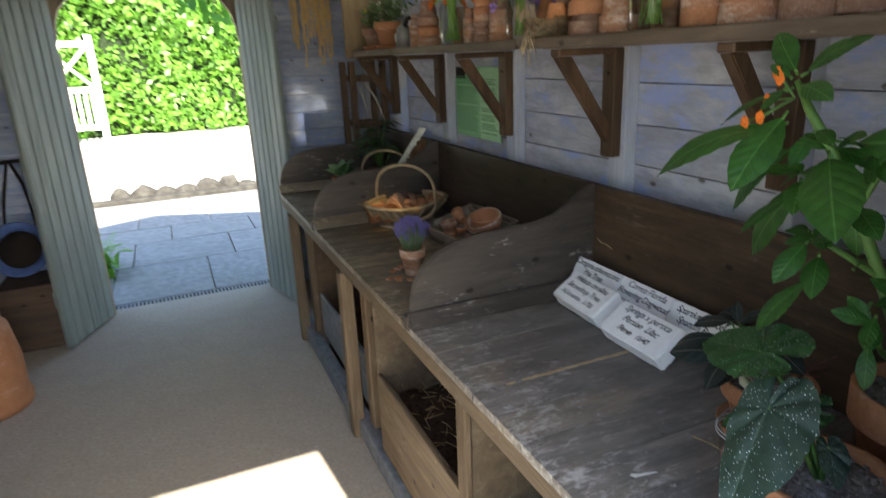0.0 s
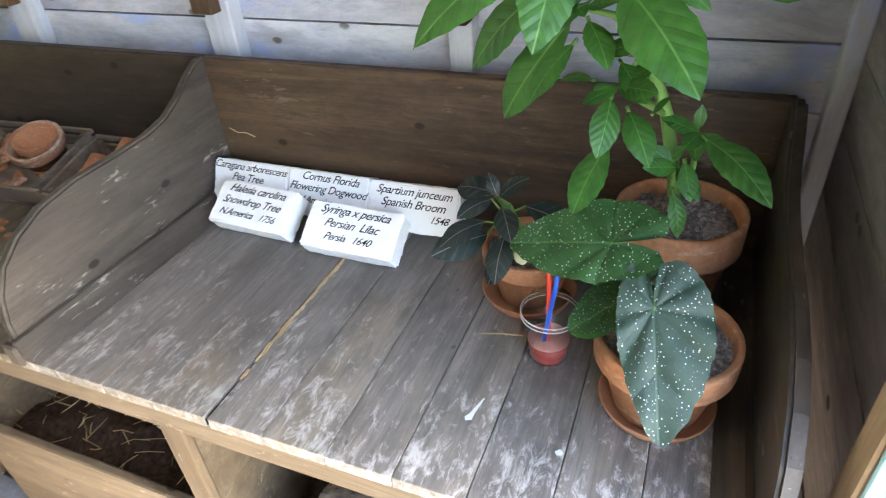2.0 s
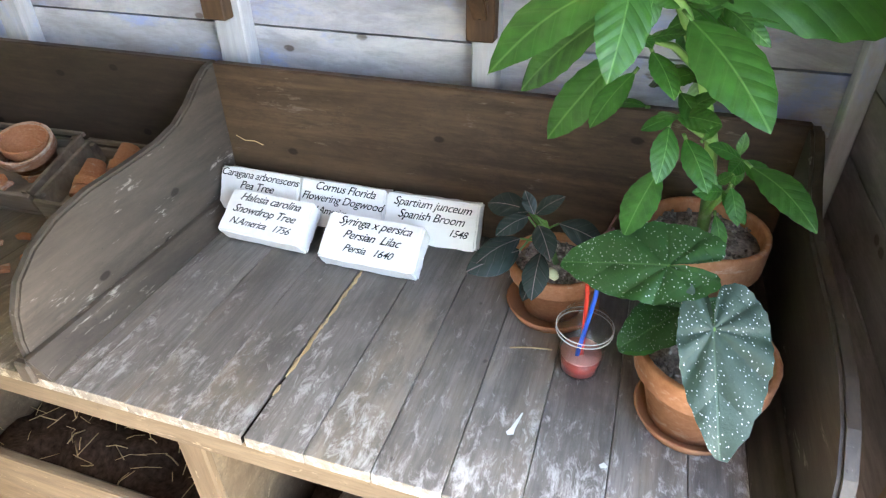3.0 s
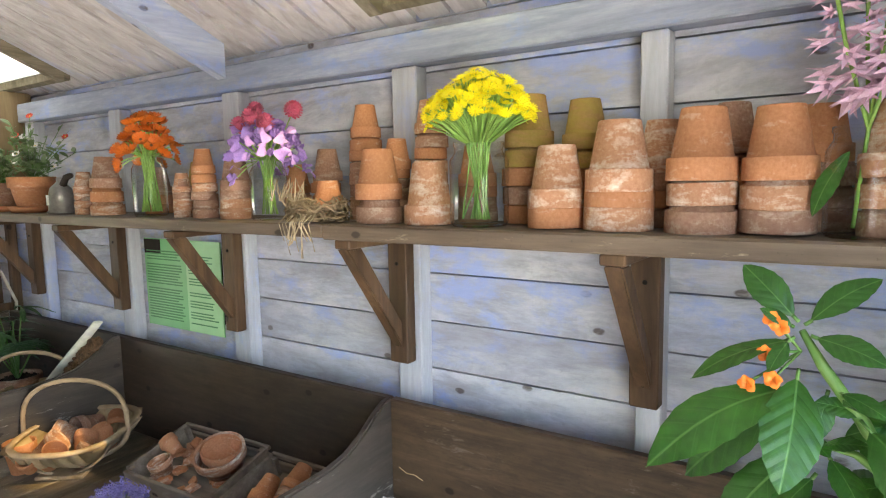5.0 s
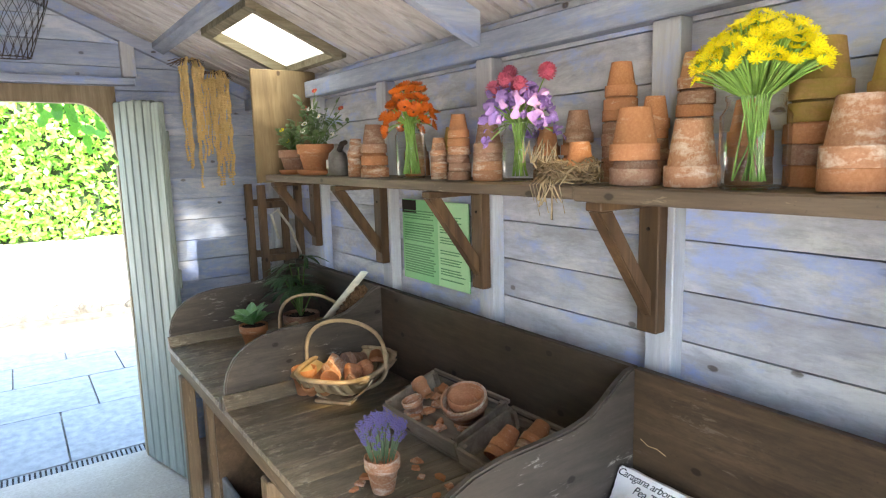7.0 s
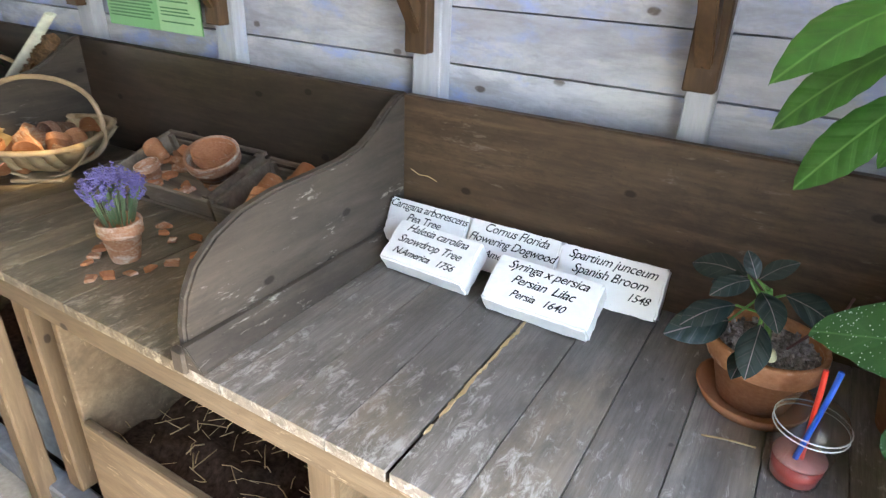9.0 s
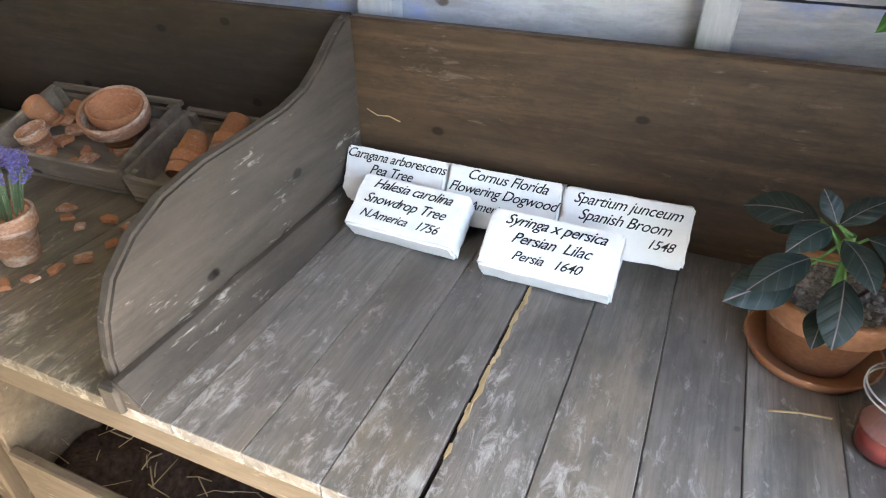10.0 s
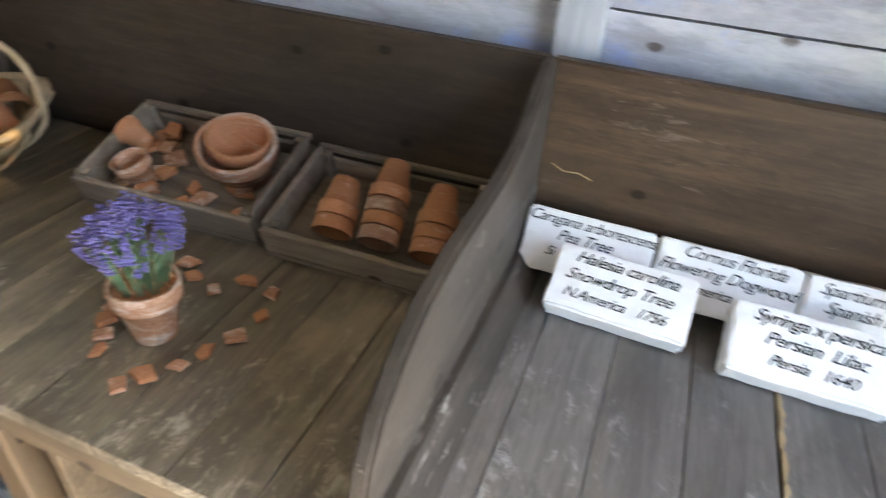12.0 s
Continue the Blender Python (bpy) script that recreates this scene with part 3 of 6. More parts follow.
soil("soil", 0.676, 1.183, 1.264, 2.016, 0.32, "dry brown soil in the bench bin", 1)
soil("soil", 0.676, 1.183, 0.31, 1.20, 0.20, "dry brown soil under the bench", 2)
soil("soil", 0.722, 1.183, 2.05, 3.21, 0.15, "dark soil in the bench bin", 3)
M_STRAW = plain("straw", (0.50, 0.37, 0.19), 0.8, 0.15, 40)
rng = random.Random(11)
bm = bmesh.new()
for k in range(130):
    x, y = rng.uniform(0.70, 1.1), rng.uniform(1.29, 1.98)
    a, l = rng.uniform(0, 6.28), rng.uniform(0.02, 0.08)
    z = 0.35 + rng.uniform(-0.012, 0.03)
    bm_tube([(x, y, z), (x + l * 0.5 * math.cos(a), y + l * 0.5 * math.sin(a), z + rng.uniform(-0.004, 0.012)), (x + l * math.cos(a), y + l * math.sin(a), z + rng.uniform(-0.01, 0.01))], rng.uniform(0.0008, 0.002), 4, bm)
solid("straw", bm, M_STRAW, "pale straw scattered on the soil", "straw", kind="stuff")

# a log and a terracotta pot under the near bay
M_BARK = plain("grey_bark", (0.33, 0.27, 0.21), 0.95, 0.4, 38, 0.1, 1.0)
M_CUT = wood("cut_log_face", (0.22, 0.15, 0.09), (0.34, 0.25, 0.16), (0.44, 0.34, 0.23), "y", 0.85)
log = empty("log", "short grey-brown sawn log lying under the bench", "log", at=(0.80, 0.94, 0.315), rz=8)
bm = bmesh.new()
rings = []
for j in range(9):
    ring = []
    for i in range(20):
        a = 2 * math.pi * i / 20
        r = 0.084 + 0.014 * noise.noise(Vector((math.cos(a) * 1.5, math.sin(a) * 1.5, j * 0.3))) + 0.008 * noise.noise(Vector((math.cos(a) * 6, math.sin(a) * 6, j * 2.0)))
        ring.append(bm.verts.new((r * math.cos(a), -0.12 + 0.03 * j, r * math.sin(a))))
    rings.append(ring)
for p, q in zip(rings, rings[1:]):
    for i in range(20):
        bm.faces.new((p[i], p[(i + 1) % 20], q[(i + 1) % 20], q[i])).smooth = True
bmesh.ops.recalc_face_normals(bm, faces=bm.faces)
part("bark", bm, M_BARK, log)
for yy in (-0.119, 0.119):
    part("cut_face", bm_lathe([(0, 0), (0.080, 0), (0.080, 0.004), (0, 0.004)], 20, pose(0, yy, 0, 90, 0, 0)), M_CUT, log)

# bench planks
PLANK = 0.1095
GAP_Y = 1.398
cache = {}


def plank(y0, y1, x1, mat, x0=0.604):
    w = round(y1 - y0, 4)
    key = (w, round(x1, 3), mat.name)
    if key not in cache:
        cache[key] = mesh_of("plank", bm_box(x0, 0.0007, BZ - 0.024, x1, w - 0.0007, BZ, 0.0012), mat)
    ob = new("plank", cache[key])
    ob.parent = bench
    ob.location = (0, y0, random.Random(int(y0 * 1000)).uniform(-0.0012, 0.0))


ys = [GAP_Y + PLANK * k for k in range(-10, 21)]
ys = [PY[0]] + [y for y in ys if PY[0] + 0.02 < y < PY[3] - 0.02] + [PY[3]]
ys = sorted(set(ys) | {PY[1]})
for a, b in zip(ys, ys[1:]):
    near = b <= PY[1] + 0.001
    if near and abs(b - 1.0695) < 0.003:
        b2 = b - 0.006
        plank(a, b2, 1.249, M_TOP)
    else:
        plank(a, b, 1.249, M_TOP if near else M_TOP2)

# the split along one plank, with raw splinters
M_SPLINT = wood("raw_split_wood", (0.40, 0.28, 0.14), (0.55, 0.41, 0.23), (0.66, 0.52, 0.33), "x", 0.7, knots=False)
rng = random.Random(4)
x = 0.69
while x < 1.04:
    l = rng.uniform(0.015, 0.06)
    if 0.74 < x < 1.0 or rng.random() < 0.6:
        w = rng.uniform(0.002, 0.0065)
        yo = 1.063 + rng.uniform(-0.001, 0.002)
        part("splinter", bm_prism([(x, yo), (x + l * 0.5, yo - w), (x + l, yo - w * 0.3), (x + l * 0.9, yo + 0.002), (x + 0.004, yo + 0.002)], "z", BZ - 0.006, BZ + 0.0015), M_SPLINT, bench)
    x += l * rng.uniform(0.5, 1.0)
M_DARK = plain("dark_groove", (0.02, 0.014, 0.01), 0.9)
part("split", bm_prism([(0.606, 1.072), (0.7, 1.071), (0.8, 1.073), (0.9, 1.070), (1.03, 1.072), (1.24, 1.0745), (1.03, 1.067), (0.9, 1.0645), (0.8, 1.067), (0.7, 1.066), (0.606, 1.069)], "z", BZ - 0.02, BZ - 0.008), M_DARK, bench)

# ---- lettered bricks on the bench ----
M_WHITE = plain("chipped_white_paint", (0.86, 0.85, 0.82), 0.55, 0.04, 50)
M_CHIP = Mat("worn_white_paint")
_w = M_CHIP.noise(M_CHIP.coords(), 55, 8, 0.75)
_w2 = M_CHIP.noise(M_CHIP.coords(), 9, 4, 0.6)
M_CHIP.bump(_w, 0.3, 0.001)
M_CHIP = M_CHIP.out(M_CHIP.mix(M_CHIP.grey(M_CHIP.math("ADD", _w, M_CHIP.math("MULTIPLY", _w2, 0.5)), 0.93, 0.99, 0, 0.8), (0.86, 0.85, 0.82), (0.33, 0.29, 0.25)), 0.55)
M_INK = plain("black_lettering", (0.012, 0.012, 0.012), 0.5, 0.05)


def lettering(text, size, shear=0.4):
    """Slanted writing as a mesh in the plane x, y, from the built-in font, centred."""
    cu = bpy.data.curves.new("lettering", "FONT")
    cu.body, cu.size, cu.shear, cu.align_x, cu.extrude = text, size, shear, "CENTER", 0.0002
    cu.resolution_u = 3
    cu.offset = 0.0001
    cu.space_character = 0.93
    ob = bpy.data.objects.new("lettering", cu)
    scene.collection.objects.link(ob)
    dg = bpy.context.evaluated_depsgraph_get()
    me = bpy.data.meshes.new_from_object(ob.evaluated_get(dg))
    bpy.data.objects.remove(ob)
    me.materials.clear()
    me.materials.append(M_INK)
    return me


def label_brick(lines, m, length, label, seed, worn=False, thick=0.055):
    """A white-painted brick: length along x, face up (+z), upper edge towards +y."""
    b = empty("plant_label_brick", label, "brick", "lettered plant label bricks")
    b.matrix_world = m
    rng = random.Random(seed)
    bm = bmesh.new()
    bmesh.ops.create_cube(bm, size=1, matrix=Matrix.Translation((0, 0.051, -thick / 2)) @ Matrix.Diagonal((length, 0.102, thick, 1)))
    bmesh.ops.bevel(bm, geom=bm.edges[:], offset=0.004, segments=2, affect="EDGES")
    bmesh.ops.subdivide_edges(bm, edges=[e for e in bm.edges if e.calc_length() > 0.04], cuts=9, use_grid_fill=True)
    for v in bm.verts:
        edge = (abs(abs(v.co.x) - length / 2) < 0.006) + (abs(abs(v.co.y - 0.051) - 0.051) < 0.006) + (abs(v.co.z + thick / 2) > thick / 2 - 0.006)
        k = 0.0022 if edge >= 2 else 0.0005
        v.co += Vector((noise.noise(v.co * 70 + Vector((seed, 0, 0))), noise.noise(v.co * 70 + Vector((0, seed, 0))), noise.noise(v.co * 70 + Vector((0, 0, seed))))) * k
    body = part("body", bm, M_CHIP if worn else M_WHITE, b)
    for text, size, dx, y in lines:
        t = new("lettering", lettering(text, size))
        t.parent = b
        t.matrix_local = pose(dx, y, 0.0009, 0, 0, -1.0)
        tagged(t, "slanted black hand lettering")
    return b


def face(x, y, z, tilt, rz=0):
    """The pose of a brick whose face's lower edge has its middle at x, y, z; it leans back from upright by tilt degrees."""
    return pose(x, y, z, 0, 0, -90 + rz) @ pose(0, 0, 0, 90 - tilt, 0, 0)


label_brick([("Caragana arborescens", 0.0245, 0.0, 0.081), ("Pea Tree", 0.026, -0.005, 0.056), ("Si", 0.022, -0.055, 0.030)], face(1.140, 1.371, 0.887, 28), 0.205, "white-painted brick lettered Caragana arborescens", 1)
label_brick([("Cornus Florida", 0.026, 0.005, 0.081), ("Flowering Dogwood", 0.0255, 0.0, 0.056), ("N.America", 0.022, -0.03, 0.030)], face(1.140, 1.160, 0.887, 28), 0.207, "white-painted brick lettered Cornus Florida", 2)
label_brick([("Spartium junceum", 0.0255, 0.0, 0.078), ("Spanish Broom", 0.026, 0.0, 0.052), ("1548", 0.022, 0.062, 0.026)], face(1.140, 0.949, 0.887, 27, 2), 0.207, "chipped white-painted brick lettered Spartium junceum", 3, True)
label_brick([("Halesia carolina", 0.0262, 0.0, 0.077), ("Snowdrop Tree", 0.0262, -0.005, 0.048), ("N.America   1756", 0.0225, -0.005, 0.02)], face(1.040, 1.304, 0.902, 55, -2), 0.207, "white-painted brick lettered Halesia carolina", 4, thick=0.05)
label_brick([("Syringa x persica", 0.0262, 0.0, 0.077), ("Persian  Lilac", 0.0262, 0.0, 0.048), ("Persia   1640", 0.0225, 0.0, 0.02)], face(1.018, 1.043, 0.902, 55), 0.213, "white-painted brick lettered Syringa x persica", 5, thick=0.05)


# ---- pots ----
def terracotta(name, base, pale, bloom, at, moss=None):
    m = Mat(name)
    v = m.coords((1, 1, 1))
    n1, n2 = m.noise(m.coords((0.55, 0.55, 1.7)), 1.7, 5, 0.6, 0.6), m.noise(v, 8, 8, 0.7)
    c = m.ramp(n2, [(0.3, [x * 0.8 for x in base]), (0.7, pale)])
    c = m.mix(m.grey(m.random(), 0, 1, 0, 0.45), c, [base[0] * 0.62, base[1] * 0.7, base[2] * 0.8])
    both = m.math("ADD", n1, m.math("MULTIPLY", n2, 0.42))
    c = m.mix(m.grey(both, at - 0.02, at + 0.22, 0, 0.75), c, bloom)
    if moss is not None:
        c = m.mix(m.grey(n1, 0.38, 0.6, 0.15, 0.8), c, moss)
    m.bump(n2, 0.15, 0.01)
    return m.out(c, 0.85, 0.15)


M_POT = terracotta("orange_terracotta", (0.42, 0.175, 0.078), (0.51, 0.245, 0.125), (0.58, 0.47, 0.38), 0.82)
M_POTW = terracotta("limed_terracotta", (0.39, 0.18, 0.095), (0.48, 0.265, 0.155), (0.62, 0.55, 0.46), 0.70)
M_POTM = terracotta("mossy_terracotta", (0.34, 0.18, 0.07), (0.42, 0.25, 0.10), (0.42, 0.32, 0.16), 0.8, (0.26, 0.19, 0.04))
M_POTG = terracotta("grey_terracotta", (0.29, 0.15, 0.095), (0.36, 0.22, 0.15), (0.46, 0.38, 0.30), 0.74)
POT_H = 2.10


def bm_pot(seg=28):
    return bm_lathe([(0, 0), (0.60, 0), (0.625, 0.03), (0.87, 1.42), (0.965, 1.43), (0.985, 1.46), (1.0, 2.05), (0.985, 2.10), (0.92, 2.10), (0.895, 2.04), (0.86, 1.40), (0.56, 0.12), (0.0, 0.10)], seg)


POTS = {k: mesh_of("flower_pot", bm_pot(), m) for k, m in (("o", M_POT), ("w", M_POTW), ("m", M_POTM), ("g", M_POTG))}


def pot(kind, m, r, label, group="", tall=1.0):
    ob = new("flower_pot", POTS[kind])
    ob.matrix_world = m @ Matrix.Diagonal((r, r, r * tall, 1))
    return tagged(ob, label, "pot", group)


WORDS = {"o": "orange terracotta flower pot", "w": "terracotta flower pot with white lime bloom", "m": "mossy olive-brown terracotta flower pot", "g": "weathered grey-brown terracotta flower pot"}


def pot_stack(x, y, r, total, kinds, lean=0.0):
    """Upside-down pots one over the other; kinds: from the lowest to the topmost."""
    rng = random.Random(int(y * 1000))
    h = min(POT_H * r, total)
    n = 1 + max(0, round((total - h) / (0.66 * r)))
    if n == 1:
        h = total
    tall = h / (POT_H * r)
    step = (total - h) / max(1, n - 1)
    kinds = kinds[-n:] if len(kinds) >= n else kinds[0] * (n - len(kinds)) + kinds
    for k, kind in enumerate(kinds):
        rk = r * (1.0 - 0.015 * k) * rng.uniform(0.97, 1.02)
        m = pose(x + rng.uniform(-0.002, 0.002) + lean * 0.02 * k, y + rng.uniform(-0.003, 0.003), SZ + step * k + h, 180 + rng.uniform(-1.2, 1.2), rng.uniform(-1, 1) + lean * 2 * k, rng.uniform(0, 360))
        pot(kind, m, rk, WORDS[kind] + (", upturned in a stack" if k else ", upturned on the shelf"), "upturned flower pots on the shelf", tall)


# ---- shelf ----
shelf = empty("shelf", "long worn dark wooden wall shelf", "shelf")
part("board", bm_box(SX, 1.52, SZ - 0.03, XW - 0.05, 3.48, SZ, 0.004), M_SHELF, shelf)
part("board", bm_box(SX - 0.004, Y0 + 0.01, SZ - 0.033, XW - 0.05, 1.518, SZ, 0.004), M_SHELF, shelf)
for y in (0.88, 1.475, 2.12, 2.765, 3.42):
    b = empty("shelf_bracket", "dark brown wooden bracket with a diagonal strut", "bracket", "brackets under the shelf")
    w = 0.028
    part("upright", bm_box(1.276, y - w, 1.283, 1.311, y + w, SZ - 0.036, 0.003), M_BRACKET, b)
    part("arm", bm_box(SX + 0.012, y - w * 0.8, SZ - 0.054, 1.275, y + w * 0.8, SZ - 0.034, 0.003), M_BRACKET, b)
    part("strut", bm_prism([(1.275, 1.325), (1.275, 1.385), (1.135, SZ - 0.055), (1.088, SZ - 0.055)], "y", y - 0.016, y + 0.016, 0.003), M_BRACKET, b)
    for z in (1.33, 1.53):
        part("screw", bm_lathe([(0, 0), (0.005, 0), (0.004, 0.003), (0, 0.003)], 8, pose(1.276, y, z, 0, -90, 0)), M_DARK, b)

STACKS = [
    (1.165, 0.505, 0.052, 0.19, "gww"), (1.165, 0.652, 0.055, 0.192, "gwo"), (1.165, 0.762, 0.056, 0.197, "gwo"), (1.165, 0.893, 0.060, 0.186, "wwow"), (1.165, 1.012, 0.055, 0.150, "gow"),
    (1.160, 1.292, 0.053, 0.128, "w"), (1.160, 1.425, 0.053, 0.160, "go"), (1.16, 1.915, 0.042, 0.160, "wgg"), (1.16, 2.047, 0.035, 0.188, "gwoo"), (1.16, 2.15, 0.028, 0.125, "wgw"),
    (1.16, 2.56, 0.050, 0.185, "wwog"), (1.16, 2.70, 0.034, 0.14, "ww"),
    (1.272, 0.60, 0.046, 0.20, "ggo"), (1.272, 0.735, 0.045, 0.212, "gogg"), (1.272, 0.852, 0.047, 0.192, "gogw"), (1.268, 0.995, 0.048, 0.24, "ggomm"), (1.264, 1.115, 0.054, 0.258, "gogomm"),
    (1.278, 1.245, 0.044, 0.165, "goo"), (1.272, 1.365, 0.041, 0.27, "ggwogw"), (1.272, 1.462, 0.036, 0.19, "goo"), (1.272, 1.56, 0.043, 0.275, "ggooo"), (1.272, 1.69, 0.040, 0.175, "og"), (1.272, 1.80, 0.038, 0.14, "go"), (1.272, 2.22, 0.045, 0.16, "mgm"), (1.272, 2.45, 0.045, 0.15, "og"),
]
for x, y, r, tot, kinds in STACKS:
    pot_stack(x, y, r, tot, kinds)

# end panel of the shelf
solid("shelf_end_panel", bm_box(1.04, 3.482, 1.60, XW - 0.002, 3.505, 2.125, 0.003), wood("tan_panel", (0.13, 0.09, 0.045), (0.22, 0.16, 0.083), (0.30, 0.225, 0.125), "z", 0.7), "tan upright wooden panel closing the shelf", "panel")

# ---- leaves ----
def leaf_mat(name, dark, light, vein, spots=None, freq=16.0, back=0.35, rough=0.42):
    """Leaf green with a midrib and slanting side veins, in the leaf's own lengths."""
    m = Mat(name)
    o = m.xyz()
    ax = m.math("ABSOLUTE", o[0])
    rib = m.grey(ax, 0.004, 0.012, 1.0, 0.0)
    ph = m.math("SINE", m.math("MULTIPLY", m.math("SUBTRACT", o[1], m.math("MULTIPLY", ax, 1.1)), freq * 2.0))
    side = m.grey(ph, 0.94, 1.0, 0.0, 0.8)
    n = m.noise(m.coords(), 6, 5, 0.6)
    c = m.ramp(n, [(0.3, dark), (0.7, light)])
    c = m.mix(m.grey(m.random(), 0, 1, 0, 0.35), c, [x * 0.6 for x in dark])
    c = m.mix(m.math("MAXIMUM", m.math("MULTIPLY", rib, 0.6), m.math("MULTIPLY", side, 0.14)), c, vein)
    if spots:
        vo = m.node("ShaderNodeTexVoronoi", Scale=spots, Randomness=0.9)
        m.link(m.coords((1, 1, 0.01), False), vo.inputs["Vector"])
        c = m.mix(m.grey(vo.outputs["Distance"], 0.13, 0.25, 0.85, 0.0), c, (0.62, 0.66, 0.62))
    quilt = m.math("ADD", m.math("MULTIPLY", m.math("ABSOLUTE", m.math("SINE", m.math("MULTIPLY", m.math("SUBTRACT", o[1], m.math("MULTIPLY", ax, 1.1)), freq))), 1.6), m.math("MULTIPLY", rib, -2.0))
    m.bump(m.math("ADD", quilt, m.math("MULTIPLY", m.noise(m.coords(), 45, 4, 0.6), 0.5)), 0.16 if freq > 10 else 0.25, 0.01)
    m.out(c, rough, 0.4)
    tr = m.t.nodes.new("ShaderNodeBsdfTranslucent")
    tr.inputs[0].default_value = (light[0] * 1.4, light[1] * 1.4, light[2], 1)
    mx = m.t.nodes.new("ShaderNodeMixShader")
    mx.inputs[0].default_value = back * 0.6
    m.link(m.b.outputs[0], mx.inputs[1])
    m.link(tr.outputs[0], mx.inputs[2])
    m.link(mx.outputs[0], m.t.nodes["Material Output"].inputs[0])
    return m.m


def bm_leaf(width, belly=0.45, fold=0.12, arch=0.1, wave=0.01, n=10, lop=0.0, heart=0.0, teeth=0.0):
    """A leaf one unit long along y, base at the origin, tip at (0, 1, 0); it arches up between them."""
    bm = bmesh.new()
    rows = []
    for i in range(n + 1):
        s = i / n
        p = math.log(0.5) / math.log(belly)
        w = width * max(0.0, math.sin(math.pi * s ** p)) ** 0.8
        row = []
        for j in range(-3, 4):
            u = j / 3
            x = w * u * (1 + lop * u)
            y = s - heart * 0.55 * abs(u) ** 1.6 * (1 - s) ** 3
            if teeth and abs(j) == 3:
                x *= 1 + teeth * (1 if i % 2 else -1)
            z = arch * math.sin(math.pi * s) + fold * abs(x) - 0.5 * abs(x) ** 2 / max(width, 0.01) * 0.6 + wave * math.sin(9 * s + 2 * u) * abs(u)
            row.append(bm.verts.new((x, y, z)))
        rows.append(row)
    for a, b in zip(rows, rows[1:]):
        for j in range(6):
            bm.faces.new((a[j], a[j + 1], b[j + 1], b[j])).smooth = True
    bmesh.ops.remove_doubles(bm, verts=bm.verts[:], dist=1e-4)
    return bm


def aim(base, tip, up=(-0.4, 0, 1), turn=0.0):
    """The pose of a unit leaf from base to tip whose upper side looks towards up."""
    base, tip = Vector(base), Vector(tip)
    y = (tip - base)
    l = y.length
    y.normalize()
    x = y.cross(Vector(up))
    if x.length < 1e-3:
        x = y.cross(Vector((1, 0, 0)))
    x.normalize()
    z = x.cross(y)
    m = Matrix((x, y, z)).transposed().to_4x4()
    return Matrix.Translation(base) @ m @ Matrix.Rotation(radians(turn), 4, "Y") @ Matrix.Scale(l, 4)


def put(name, me, m, parent, label=""):
    ob = new(name, me)
    ob.parent = parent
    ob.matrix_parent_inverse = Matrix()
    ob.matrix_basis = m
    return tagged(ob, label)


M_STEM = plain("green_stem", (0.10, 0.20, 0.045), 0.5, 0.15, 30)
M_GRIT = plain("grey_grit", (0.36, 0.31, 0.28), 0.95, 0.35, 120, 0.1, 1.0)
M_COMPOST = plain("dark_compost", (0.05, 0.035, 0.025), 0.95, 0.4, 90, 0.1, 1.0)


def bm_grit(r, z, seed, n=260, size=0.006):
    """A bed of small stones that fills a pot to the height z."""
    rng = random.Random(seed)
    bm = bm_lathe([(r, z - 0.02), (r, z - 0.006), (r * 0.6, z - 0.002), (0, z)], 20)
    for k in range(n):
        q, a = r * 0.97 * math.sqrt(rng.random()), rng.uniform(0, 6.28)
        s = size * rng.uniform(0.5, 1.2)
        bmesh.ops.create_icosphere(bm, subdivisions=1, radius=1, matrix=pose(q * math.cos(a), q * math.sin(a), z - 0.001, rng.uniform(0, 360), rng.uniform(0, 360), 0) @ Matrix.Diagonal((s, s * 0.8, s * 0.5, 1)))
    return bm


def potted(name, label, category, x, y, z, r, height, kind, saucer=0.0, grit=None, seed=0):
    """A plant's Empty with its pot, saucer and topsoil."""
    p = empty(name, label, category, at=(x, y, z))
    zb = 0.0
    if saucer:
        part("saucer", bm_lathe([(0, 0), (saucer * 0.86, 0), (saucer, 0.022), (saucer * 0.95, 0.022), (saucer * 0.84, 0.006), (0, 0.006)], 28), M_POT, p, "orange terracotta saucer")
        zb = 0.0065
    pt = new("pot", POTS[kind])
    pt.parent = p
    pt.matrix_local = Matrix.Translation((0, 0, zb)) @ Matrix.Diagonal((r, r, height / POT_H, 1))
    part("topsoil", bm_grit(r * 0.87, zb + height * 0.9, seed, 220 if grit else 60, 0.006), grit or M_COMPOST, p)
    return p


# tall plant with orange flowers
M_IMP = leaf_mat("glossy_green_leaf", (0.016, 0.066, 0.008), (0.042, 0.140, 0.018), (0.13, 0.27, 0.07), freq=22, rough=0.46)
IMP = [mesh_of("leaf", bm_leaf(w, 0.5, 0.25, a, 0.008, teeth=0.03, n=14), M_IMP) for w, a in ((0.165, 0.08), (0.195, 0.12), (0.235, 0.07))]
PX, PYY = 1.10, 0.425
tall = potted("potted_busy_lizzie", "tall green plant with orange flowers in terracotta pot", "potted plant", PX, PYY, BZ, 0.105, 0.20, "o", 0.0, M_GRIT, 7)
off = Vector((PX, PYY, BZ))
STALK = [(1.09, 0.43, 1.04), (1.03, 0.445, 1.16), (0.99, 0.465, 1.264), (0.965, 0.50, 1.365), (0.95, 0.535, 1.44), (0.94, 0.577, 1.503), (0.935, 0.60, 1.545)]
part("stem", bm_tube([Vector(p) - off for p in STALK], [0.010, 0.0095, 0.009, 0.0085, 0.008, 0.007, 0.004], 8), M_STEM, tall)


